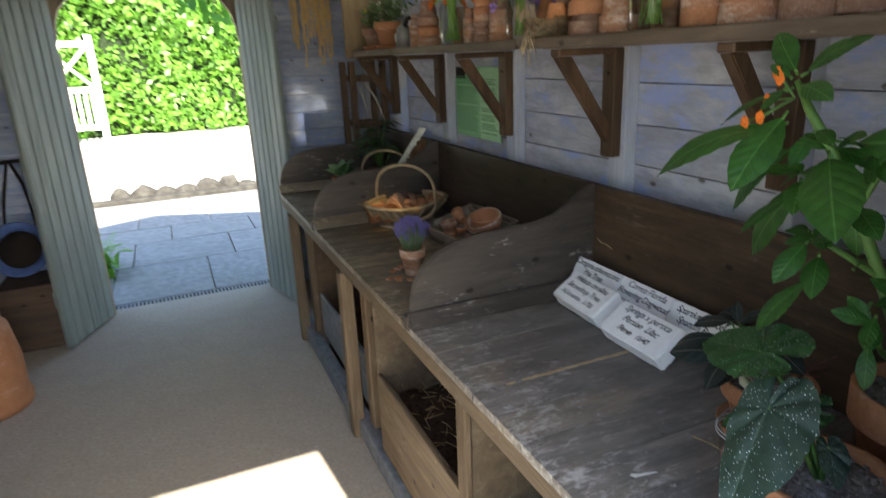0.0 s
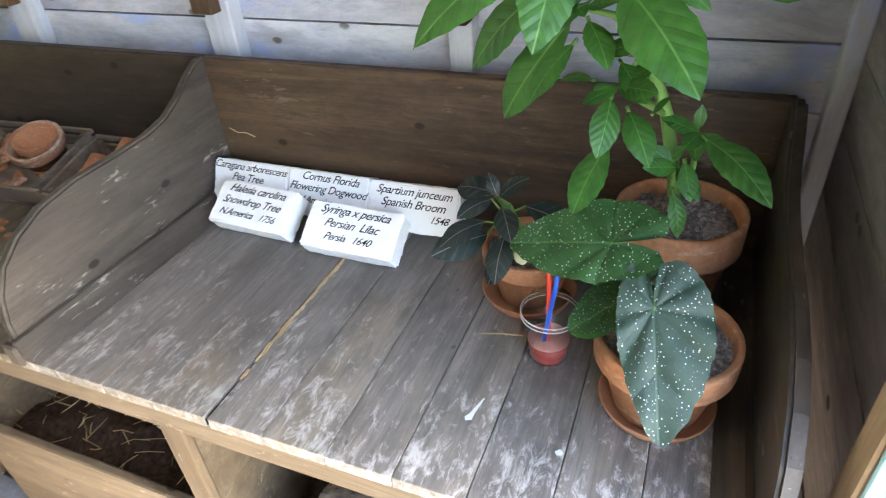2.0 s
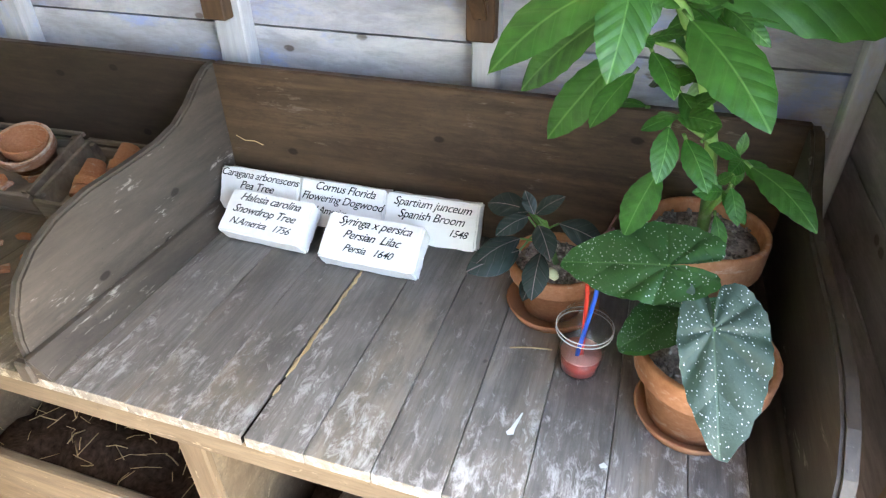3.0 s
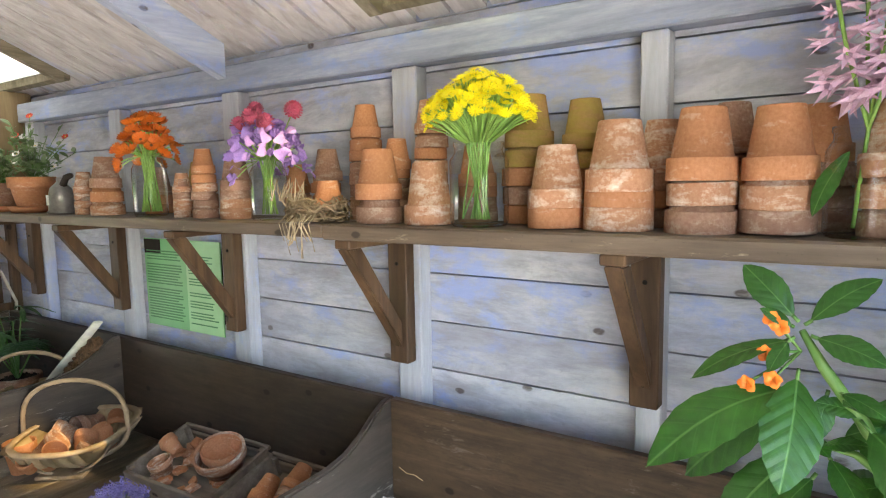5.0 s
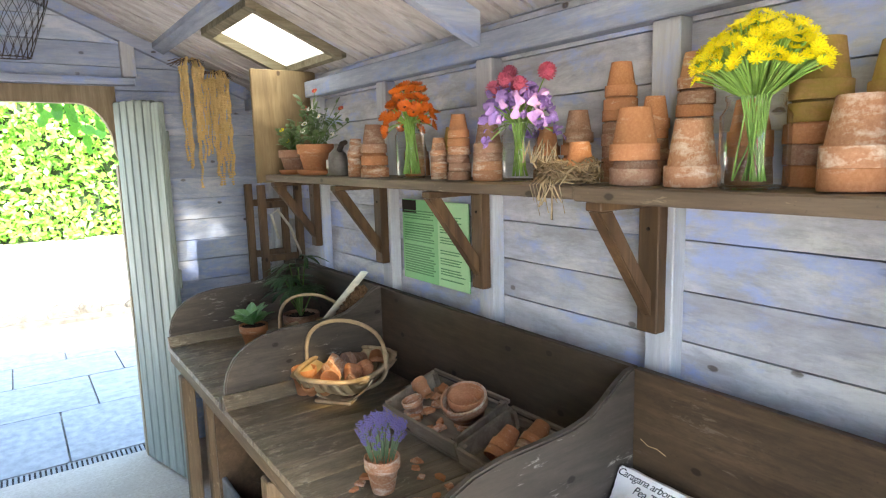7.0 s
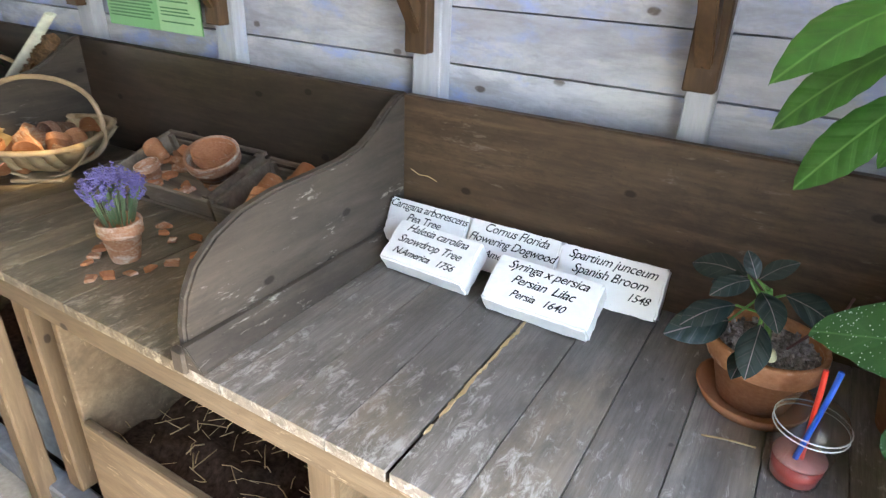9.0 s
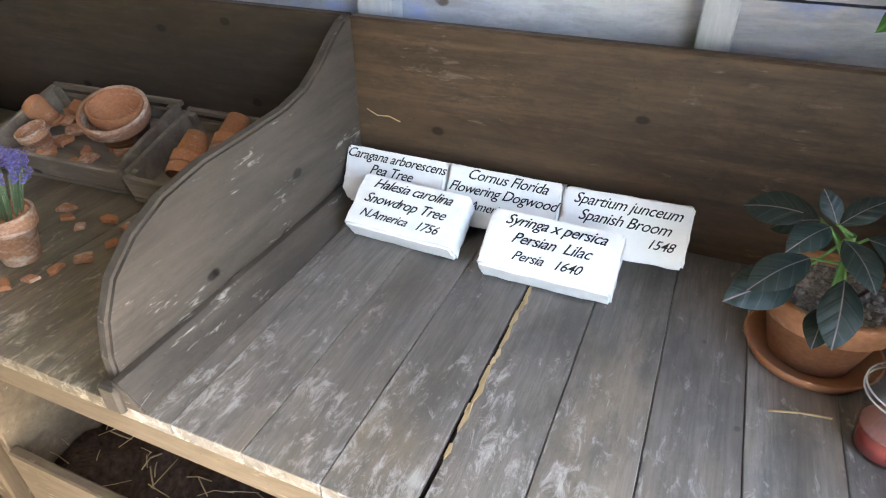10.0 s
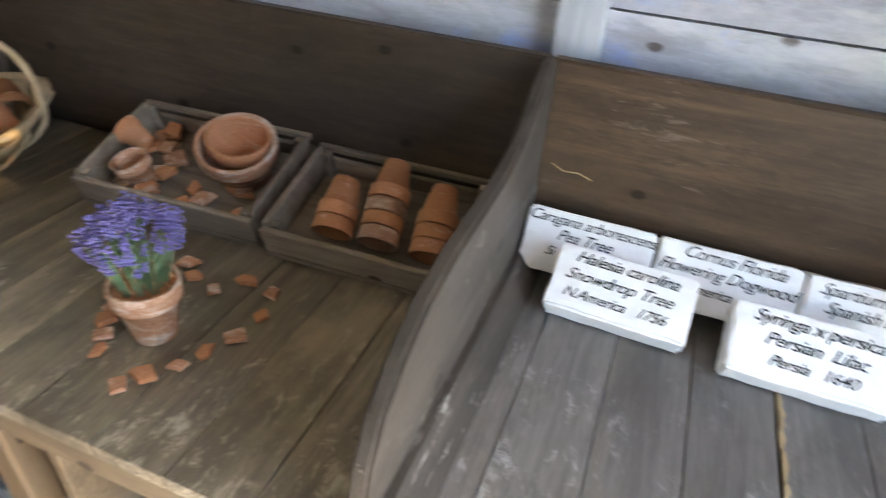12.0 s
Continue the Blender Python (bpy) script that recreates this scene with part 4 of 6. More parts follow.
def branch(*pts):
    part("branch", bm_tube([Vector(p) - off for p in pts], [0.006, 0.005, 0.0035], 6), M_STEM, tall)


branch((0.965, 0.50, 1.365), (0.95, 0.54, 1.40), (0.935, 0.572, 1.41))
branch((0.99, 0.465, 1.264), (0.945, 0.50, 1.30), (0.912, 0.52, 1.325))
branch((0.965, 0.50, 1.365), (0.975, 0.485, 1.41), (0.97, 0.490, 1.445))
branch((1.05, 0.44, 1.12), (1.01, 0.42, 1.18), (0.99, 0.42, 1.24))
branch((1.06, 0.44, 1.10), (0.99, 0.445, 1.15), (0.945, 0.44, 1.21))


def leaves(rows, start):
    """Leaves of one stretch of the plant, each from its stalk to its tip, in one of three widths."""
    for k, (a, b, w) in enumerate(rows, start):
        v = Vector(b) - Vector(a)
        put("leaf", IMP[w], Matrix.Translation(-off) @ aim(Vector(a) + v * 0.08, b, (-0.8, -0.15, 0.7) if k % 3 else (-0.55, 0.15, 0.9), (k * 37) % 30 - 15), tall)
        part("leaf_stalk", bm_tube([Vector(a) - off, Vector(a) + v * 0.1 - off], 0.0025, 5), M_STEM, tall)


leaves([
    ((0.94, 0.604, 1.554), (0.97, 0.67, 1.615), 2), ((0.94, 0.598, 1.551), (0.98, 0.524, 1.605), 1), ((0.93, 0.59, 1.541), (0.90, 0.515, 1.522), 2),
    ((0.94, 0.607, 1.535), (0.92, 0.72, 1.47), 0), ((0.93, 0.612, 1.534), (0.90, 0.63, 1.498), 2), ((0.925, 0.601, 1.501), (0.83, 0.608, 1.386), 2),
    ((0.93, 0.601, 1.484), (0.81, 0.744, 1.391), 1), ((0.95, 0.54, 1.46), (1.08, 0.24, 1.43), 1), ((0.96, 0.604, 1.45), (0.99, 0.739, 1.306), 0), ((0.935, 0.608, 1.548), (0.93, 0.645, 1.568), 2),
], 0)
leaves([
    ((0.94, 0.538, 1.446), (0.82, 0.428, 1.353), 2), ((0.98, 0.589, 1.397), (1.0, 0.695, 1.231), 0), ((0.93, 0.578, 1.376), (0.88, 0.625, 1.308), 2), ((0.93, 0.568, 1.402), (0.87, 0.53, 1.36), 2),
    ((0.95, 0.571, 1.473), (0.92, 0.583, 1.416), 2), ((0.94, 0.561, 1.476), (0.91, 0.512, 1.461), 2), ((0.97, 0.496, 1.447), (1.0, 0.468, 1.478), 2), ((0.97, 0.487, 1.44), (0.94, 0.432, 1.41), 1),
    ((1.0, 0.541, 1.418), (0.99, 0.514, 1.368), 2), ((0.95, 0.592, 1.41), (0.90, 0.565, 1.41), 2), ((0.93, 0.526, 1.353), (0.89, 0.487, 1.317), 2), ((0.95, 0.555, 1.318), (0.97, 0.606, 1.307), 1),
], 10)
leaves([
    ((0.91, 0.528, 1.318), (0.85, 0.532, 1.258), 2), ((0.91, 0.509, 1.303), (0.85, 0.47, 1.254), 2), ((0.92, 0.525, 1.255), (0.86, 0.559, 1.166), 2), ((0.94, 0.433, 1.226), (0.90, 0.417, 1.186), 2), ((0.95, 0.442, 1.177), (0.93, 0.425, 1.11), 1),
    ((0.98, 0.417, 1.244), (0.89, 0.326, 1.198), 1), ((1.0, 0.423, 1.238), (1.0, 0.423, 1.277), 2), ((0.92, 0.516, 1.326), (0.88, 0.482, 1.32), 2), ((0.95, 0.482, 1.277), (0.95, 0.461, 1.303), 2), ((0.95, 0.451, 1.218), (0.93, 0.434, 1.247), 2), ((0.965, 0.50, 1.365), (1.06, 0.56, 1.31), 0),
], 22)
rng = random.Random(77)
for hub, n, reach in (((0.935, 0.572, 1.41), 5, 0.06), ((0.912, 0.52, 1.325), 5, 0.06), ((0.97, 0.49, 1.445), 5, 0.06), ((0.99, 0.42, 1.24), 4, 0.05), ((0.945, 0.44, 1.21), 3, 0.05), ((0.95, 0.535, 1.45), 4, 0.07), ((0.965, 0.50, 1.365), 4, 0.07)):
    for k in range(n):
        a = 6.28 * k / n + rng.uniform(-0.4, 0.4)
        d = Vector((-0.45 + 0.5 * math.cos(a), math.sin(a), rng.uniform(-0.5, 0.45))).normalized() * reach * rng.uniform(0.7, 1.2)
        put("leaf", IMP[2], Matrix.Translation(-off) @ aim(hub, Vector(hub) + d, (-0.6, 0, 0.8), rng.uniform(-20, 20)), tall)
M_ORANGE = plain("orange_petal", (0.80, 0.19, 0.02), 0.5, 0.12, 60)
PETAL = mesh_of("petal", bm_leaf(0.42, 0.6, 0.3, 0.2, 0.05, 6), M_ORANGE)
for k, p in enumerate(((0.90, 0.652, 1.482), (0.93, 0.622, 1.548), (0.935, 0.632, 1.556), (0.90, 0.625, 1.492), (0.925, 0.636, 1.515))):
    f = part("flower", bm_tube([Vector((0.935, 0.60, 1.52)) - off, Vector(p) - off], 0.0018, 5), M_STEM, tall, "small orange flower")
    for q in range(5):
        a = q * 1.256 + k
        tip = Vector(p) + Vector((-0.35 + 0.3 * math.cos(a), math.cos(a), math.sin(a))) * 0.0115
        put("petal", PETAL, Matrix.Translation(-off) @ aim(p, tip, (-1, 0, 0.2)), f)

# begonia with spotted leaves
M_BEG = leaf_mat("spotted_begonia_leaf", (0.014, 0.056, 0.012), (0.030, 0.095, 0.022), (0.09, 0.18, 0.06), spots=34, freq=7, rough=0.45)
M_BEGD = leaf_mat("silver_spotted_begonia_leaf", (0.012, 0.030, 0.017), (0.034, 0.062, 0.040), (0.05, 0.09, 0.05), spots=37, freq=7, rough=0.5)


def bm_heart_leaf(lop=0.0, back=1.0, droop=0.16, n=64, rings=9, slim=1.0):
    """A lopsided heart-shaped leaf, its stalk at the origin, its tip at (0, 1, 0), puckered between spreading veins."""
    turns = (0, 0.12, 0.35, 0.7, 1.1, 1.5, 2.0, 2.5, 2.9, 3.1416)
    reach = (1.0, 0.89, 0.70, 0.53, 0.43, 0.385, 0.36, 0.34, 0.26, 0.05)
    bm = bmesh.new()
    mid = bm.verts.new((0, 0, 0))
    prev = None
    for k in range(1, rings + 1):
        f = k / rings
        ring = []
        for q in range(n):
            a = -math.pi + 2 * math.pi * (q + 0.5) / n
            d = float(np.interp(abs(a), turns, reach)) * f
            if k == rings:
                d *= 1 + 0.012 * (1 if q % 2 else -1)
            x, y = d * math.sin(a), d * math.cos(a)
            x *= slim * (1 + (lop if x > 0 else -lop))
            y *= back if y < 0 else 1
            z = 0.075 * f * (1 - 0.35 * f) * (abs(math.sin(4.5 * a)) ** 0.6 - 0.6) + 0.012 * f * abs(math.sin(34 * d + 3 * a)) - droop * (0.45 * y * y + 1.3 * x * x) + 0.012 * f * f * math.sin(6 * a + 1)
            ring.append(bm.verts.new((x, y, z)))
        for q in range(n - 1 if k > 1 else n - 1):
            if prev is None:
                bm.faces.new((mid, ring[q + 1], ring[q])).smooth = True
            else:
                bm.faces.new((prev[q], prev[q + 1], ring[q + 1], ring[q])).smooth = True
        prev = ring
    bmesh.ops.recalc_face_normals(bm, faces=bm.faces[:])
    return bm


BEG = [mesh_of("leaf", bm_heart_leaf(0.1, 1.55), M_BEG), mesh_of("leaf", bm_heart_leaf(-0.22, 1.25, slim=0.86), M_BEGD)]
BX, BY = 0.85, 0.415
beg = potted("potted_begonia", "begonia with large white-spotted leaves in terracotta pot", "potted plant", BX, BY, BZ, 0.099, 0.142, "o", 0.085, M_GRIT, 9)
off = Vector((BX, BY, BZ))
for base, tip, k, up in (((0.748, 0.438, 1.128), (0.640, 0.405, 1.012), 1, (-0.9, -0.1, 0.5)), ((0.808, 0.500, 1.168), (0.836, 0.645, 1.128), 0, (-0.55, 0.1, 1)), ((0.84, 0.46, 1.08), (0.78, 0.545, 1.035), 0, (-0.6, 0.3, 1)), ((0.83, 0.40, 1.06), (0.80, 0.36, 1.03), 1, (-0.6, -0.5, 0.8))):
    put("leaf", BEG[k], Matrix.Translation(-off) @ aim(base, tip, up), beg)
    part("leaf_stalk", bm_tube([(0, 0, 0.12), (Vector(base) - off) * 0.55 + Vector((0, 0, 0.08)), Vector(base) - off], [0.005, 0.004, 0.003], 6), M_STEM, beg)
M_BUD = plain("pale_pink_bud", (0.62, 0.42, 0.33), 0.5, 0.15, 60)
part("bud", bm_lathe([(0, 0), (0.005, 0.005), (0.008, 0.016), (0.006, 0.03), (0, 0.038)], 10, pose(-0.035, 0.055, 0.255, 150, 10, 0)), M_BUD, beg, "pale pink bud")
put("leaf", IMP[2], Matrix.Translation(-off) @ aim((0.82, 0.47, 1.05), (0.79, 0.535, 1.02)), beg)

# small dark-leaved plant
M_DKL = leaf_mat("dark_silver_ribbed_leaf", (0.010, 0.020, 0.016), (0.020, 0.034, 0.028), (0.34, 0.25, 0.25), freq=14, rough=0.5)
DKL = mesh_of("leaf", bm_leaf(0.27, 0.5, 0.2, 0.12, 0.01, 12), M_DKL)
DX, DY = 1.05, 0.664
dk = potted("potted_dark_plant", "dark-leaved small plant in lime-stained terracotta pot", "potted plant", DX, DY, BZ, 0.086, 0.112, "o", 0.088, M_GRIT, 12)
off = Vector((DX, DY, BZ))
c0 = Vector((0.995, 0.685, 1.085))
part("stem", bm_tube([(0, 0, 0.1), (-0.025, 0.01, 0.16), c0 - off], [0.006, 0.005, 0.004], 6), M_STEM, dk)
for k, (a, b) in enumerate((
    ( (0.995, 0.704, 1.095) , (1.015, 0.726, 1.127) ),
    ( (0.995, 0.702, 1.095) , (1.015, 0.658, 1.127) ),
    ( (1.025, 0.717, 1.084) , (1.055, 0.799, 1.067) ),
    ( (1.015, 0.716, 1.087) , (1.035, 0.763, 1.053) ),
    ( (0.985, 0.712, 1.096) , (0.935, 0.755, 1.081) ),
    ( (0.975, 0.721, 1.057) , (0.92, 0.782, 1.03) ),
    ( (0.995, 0.724, 1.019) , (0.925, 0.802, 1.004) ),
    ( (0.985, 0.694, 1.083) , (0.925, 0.661, 1.058) ),
    ( (1.015, 0.664, 1.073) , (1.035, 0.585, 1.029) ),
    ( (0.965, 0.683, 1.044) , (0.905, 0.683, 0.986) ),
    ( (0.975, 0.686, 0.994) , (0.915, 0.699, 0.973) ),
)):
    put("leaf", DKL, Matrix.Translation(-off) @ aim(a, b, (-0.6, -0.05, 0.9), (k * 31) % 26 - 13), dk)
    part("leaf_stalk", bm_tube([c0 - off - Vector((0, 0, 0.008 * (k % 6))), Vector(a) - off], 0.0018, 5), M_STEM, dk)
part("bud", bm_lathe([(0, 0), (0.006, 0.004), (0.010, 0.014), (0.007, 0.026), (0, 0.031)], 10, pose(-0.075, 0.005, 0.145, 150, -20, 0)), plain("cream_green_bud", (0.52, 0.52, 0.33), 0.6, 0.15, 60), dk, "cream-green closed bud")
M_TWIG = plain("red_brown_twig", (0.14, 0.06, 0.05), 0.7)
for a in range(4):
    part("twig", bm_tube([(0.0, -0.02, 0.1), (0.01, -0.05 - 0.01 * a, 0.14 + 0.015 * a), (-0.01 + 0.02 * a, -0.09, 0.15 + 0.015 * a)], 0.0022, 5), M_TWIG, dk)

# plastic cup with a domed lid, two straws and a red drink
cup = empty("plastic_cup", "clear plastic cup with domed lid, straws and red drink", "cup", at=(0.905, 0.592, BZ))
M_PLAST = clear("clear_plastic", (0.985, 0.985, 0.985), 1.5, 0.08)
M_DRINK = plain("red_fruit_drink", (0.42, 0.075, 0.06), 0.3, 0.1, 30)
M_FROTH = plain("pink_froth", (0.60, 0.27, 0.23), 0.6, 0.1, 80)
part("beaker", bm_lathe([(0, 0), (0.030, 0), (0.032, 0.003), (0.043, 0.086), (0.045, 0.087), (0.045, 0.09), (0.0425, 0.09)], 32), M_PLAST, cup)
part("drink", bm_lathe([(0, 0.0045), (0.0300, 0.0045), (0.0338, 0.036), (0, 0.036)], 28), M_DRINK, cup, "red drink")
part("froth", bm_lathe([(0, 0.0362), (0.0338, 0.0362), (0.0342, 0.040), (0, 0.040)], 28), M_FROTH, cup, "pink froth")
dome = [(0.046, 0.088), (0.0465, 0.096), (0.044, 0.097)] + [(0.044 * math.cos(a), 0.097 + 0.036 * math.sin(a)) for a in [k * 1.3 / 8 for k in range(1, 9)]]
part("lid", bm_lathe(dome, 32), M_PLAST, cup, "clear domed lid")
M_RIM = plain("milky_plastic_rim", (0.62, 0.62, 0.62), 0.3, 0.05)
for zz, rr in ((0.0885, 0.0465), (0.0965, 0.0468)):
    part("rim", bm_lathe([(rr - 0.001, zz), (rr + 0.0006, zz), (rr + 0.0006, zz + 0.0012), (rr - 0.001, zz + 0.0012)], 32), M_RIM, cup, "milky plastic rim")
M_RED, M_BLUE = plain("red_straw", (0.65, 0.05, 0.03), 0.4, 0.03), plain("blue_straw", (0.03, 0.12, 0.60), 0.4, 0.03)
part("straw", bm_tube([(-0.008, -0.002, 0.03), (0.004, 0.004, 0.15), (0.006, 0.006, 0.175)], 0.0038, 8), M_RED, cup, "red straw")
part("straw", bm_tube([(-0.012, 0.006, 0.035), (0.002, -0.008, 0.15), (0.004, -0.010, 0.18)], 0.0038, 8), M_BLUE, cup, "blue straw")

# ---- middle bay ----
lav = potted("potted_lavender", "lavender-blue flower posy in small terracotta pot", "potted plant", 0.784, 1.898, BZ, 0.047, 0.094, "w", 0.0, M_POT, 3)
M_LAV = plain("lavender_petal", (0.17, 0.145, 0.36), 0.7, 0.3, 200)
bm = bmesh.new()
rng = random.Random(8)
for k in range(9):
    z, a = k * 0.09, k * 2.4
    bmesh.ops.create_icosphere(bm, subdivisions=1, radius=1, matrix=pose(0.09 * math.cos(a), 0.09 * math.sin(a), 0.25 + z, rng.uniform(0, 90), 0, rng.uniform(0, 90)) @ Matrix.Diagonal((0.105, 0.07, 0.075, 1)))
SPIKE = mesh_of("flower_spike", bm, M_LAV)
for k in range(120):
    a, q = rng.uniform(0, 6.28), math.sqrt(rng.random())
    base = Vector((0.02 * q * math.cos(a), 0.02 * q * math.sin(a), 0.09))
    tip = Vector((0.068 * q * math.cos(a), 0.068 * q * math.sin(a), 0.168 + 0.04 * (1 - q * q) + rng.uniform(-0.016, 0.016)))
    d = (tip - base).normalized()
    s = put("flower_spike", SPIKE, Matrix.Translation(tip - d * 0.03) @ d.to_track_quat("Z", "Y").to_matrix().to_4x4() @ Matrix.Scale(0.028, 4), lav)
bm = bmesh.new()
for k in range(60):
    a, q = rng.uniform(0, 6.28), math.sqrt(rng.random())
    bm_tube([(0.03 * q * math.cos(a), 0.03 * q * math.sin(a), 0.085), (0.055 * q * math.cos(a), 0.055 * q * math.sin(a), 0.165)], 0.0012, 4, bm)
tagged(part("stem_tuft", bm, plain("grey_green_stem", (0.13, 0.19, 0.09), 0.7), lav), kind="stuff")

# terracotta pot and small marks under and on the bench
pot("o", pose(0.80, 0.66, 0.215, 0, 12, 0), 0.10, "large orange terracotta pot under the bench", tall=0.8)
M_DROP = plain("white_dried_drip", (0.72, 0.72, 0.68), 0.6, 0.06)
solid("paint_drip", bm_prism([(0.730, 0.676), (0.736, 0.679), (0.744, 0.674), (0.778, 0.664), (0.780, 0.661), (0.745, 0.667), (0.734, 0.667)], "z", BZ + 0.0002, BZ + 0.0012), M_DROP, "dried whitish drip on the bench planks", "stain")
solid("paint_speck", bm_prism([(0.713, 0.533), (0.718, 0.536), (0.724, 0.530), (0.719, 0.524), (0.714, 0.526)], "z", BZ + 0.0002, BZ + 0.002), M_DROP, "small white speck on the bench planks", "stain")
solid("straw_stalk", bm_tube([(0.915, 0.715, BZ + 0.003), (0.925, 0.680, BZ + 0.004), (0.932, 0.642, BZ + 0.003)], 0.0016, 5), M_STRAW, "dry straw stalk lying on the bench", "straw")
solid("scratch_wire", bm_tube([(1.2485, 1.462, 1.028), (1.2480, 1.440, 1.018), (1.2480, 1.415, 1.020), (1.2485, 1.392, 1.012)], 0.0012, 5), M_STRAW, "pale bent wire on the back board", "wire")

# ring of broken pot pieces
SHARDS = []
rng = random.Random(21)
for k in range(4):
    n = rng.choice((4, 5, 5))
    o = [(0.5 * rng.uniform(0.7, 1.2) * math.cos(2 * math.pi * i / n + rng.uniform(-0.3, 0.3)), 0.42 * rng.uniform(0.6, 1.2) * math.sin(2 * math.pi * i / n + rng.uniform(-0.3, 0.3))) for i in range(n)]
    bm = bm_prism(o, "z", 0.0, 0.22, 0.03)
    bmesh.ops.subdivide_edges(bm, edges=bm.edges[:], cuts=1)
    for v in bm.verts:
        v.co.z += 0.25 * (0.3 - v.co.x ** 2)
    SHARDS.append(mesh_of("pot_shard", bm, M_POT if k % 2 else M_POTW))
ring = [(0.704, 1.835), (0.731, 1.822), (0.762, 1.793), (0.797, 1.776), (0.838, 1.757), (0.895, 1.752), (0.945, 1.769), (0.95, 1.821), (0.912, 1.854), (0.925, 1.90), (0.95, 1.93), (0.742, 1.906), (0.767, 1.924), (0.789, 1.943), (0.811, 1.958), (0.836, 1.974)]
for k, (x, y) in enumerate(ring):
    ob = new("pot_shard", SHARDS[k % 4])
    s = (0.034, 0.040, 0.030)[k % 3]
    ob.matrix_world = pose(x - 0.02, y + 0.032, BZ + 0.0005, 0, 0, (k * 67) % 360) @ Matrix.Scale(s, 4)
    tagged(ob, "broken terracotta pot piece laid in a ring on the bench", "pot shard", "ring of pot shards")

# seed trays
M_TRAY = wood("grey_tray_wood", (0.12, 0.092, 0.065), (0.23, 0.185, 0.135), (0.34, 0.28, 0.21), "y", 0.8, wear=(0.3, 0.26, 0.2), wear_at=0.66)


def seed_tray(m, w, l, h, label):
    """A tray of thin boards, w deep and l long, with a hand slot at its back."""
    t = empty("seed_tray", label, "tray", "old wooden seed trays")
    t.matrix_world = m
    th = 0.011
    part("base", bm_box(0, 0, 0.0, w, l, 0.010), M_TRAY, t)
    part("side", bm_box(0, 0, 0.0105, th, l, h - 0.008, 0.002), M_TRAY, t)
    part("side", bm_box(w - th, 0, 0.0105, w, l, h * 0.60, 0.002), M_TRAY, t)
    part("side", bm_box(w - th, 0, h * 0.82, w, l, h, 0.002), M_TRAY, t)
    for yy in (0, l - th):
        part("end", bm_box(th + 0.001, yy, 0.0105, w - th - 0.001, yy + th, h, 0.002), M_TRAY, t)
    for xx in (th, w - 2 * th - 0.006):
        for yy in (th + 0.001, l - 2 * th - 0.006):
            part("corner_post", bm_box(xx + 0.001, yy, 0.0105, xx + 0.014, yy + 0.014, h - 0.004), M_TRAY, t)
    return t


# both lean up against the back board
TR1, TR2 = pose(1.022, 1.895, BZ + 0.001, 0, -16, 3), pose(1.022, 1.535, BZ + 0.001, 0, -15, 2)
seed_tray(TR1, 0.23, 0.365, 0.07, "grey worn wooden seed tray holding pots and shards")
seed_tray(TR2, 0.225, 0.335, 0.07, "grey worn wooden seed tray holding stacked pots")
pot("w", TR1 @ pose(0.14, 0.105, 0.012, 4, -8, 30), 0.072, "large pale-rimmed terracotta pot standing in seed tray", tall=0.62)
pot("o", TR1 @ pose(0.14, 0.105, 0.030, 4, -8, 80), 0.057, "terracotta pot nested inside a larger pot", tall=0.66)
pot("w", TR1 @ pose(0.065, 0.275, 0.012, -8, 0, 0), 0.034, "small pale terracotta pot in the seed tray", tall=0.85)
pot("o", TR1 @ pose(0.14, 0.31, 0.035, -60, 10, 0), 0.028, "small terracotta pot lying in the seed tray")
rng = random.Random(5)
for k in range(26):
    ob = new("pot_shard", SHARDS[k % 4])
    ob.matrix_world = TR1 @ pose(rng.uniform(0.03, 0.195), rng.uniform(0.03, 0.33), 0.012 + 0.006 * (k % 3), rng.uniform(-15, 15), rng.uniform(-15, 15), rng.uniform(0, 360)) @ Matrix.Scale(rng.uniform(0.035, 0.055), 4)
    tagged(ob, "broken terracotta piece in the seed tray", "pot shard", "pot shards in the tray")
for k, (y, kd, n) in enumerate(((0.235, "o", 2), (0.155, "g", 4), (0.065, "o", 3))):
    for q in range(n):
        pot(kd if q % 2 == 0 else "o", TR2 @ pose(0.120, y, 0.078, 0, -112, 6) @ Matrix.Translation((0, 0, 0.012 - 0.025 * q)), 0.034, "terracotta pot lying in a row in seed tray", "pots lying in the seed tray")

# trug with small pots
M_TRUG = wood("pale_willow", (0.27, 0.19, 0.10), (0.42, 0.32, 0.18), (0.52, 0.42, 0.26), "x", 0.7, knots=False)
M_TRUGB = plain("willow_bands", (0.40, 0.29, 0.17), 0.7, 0.2, 25)


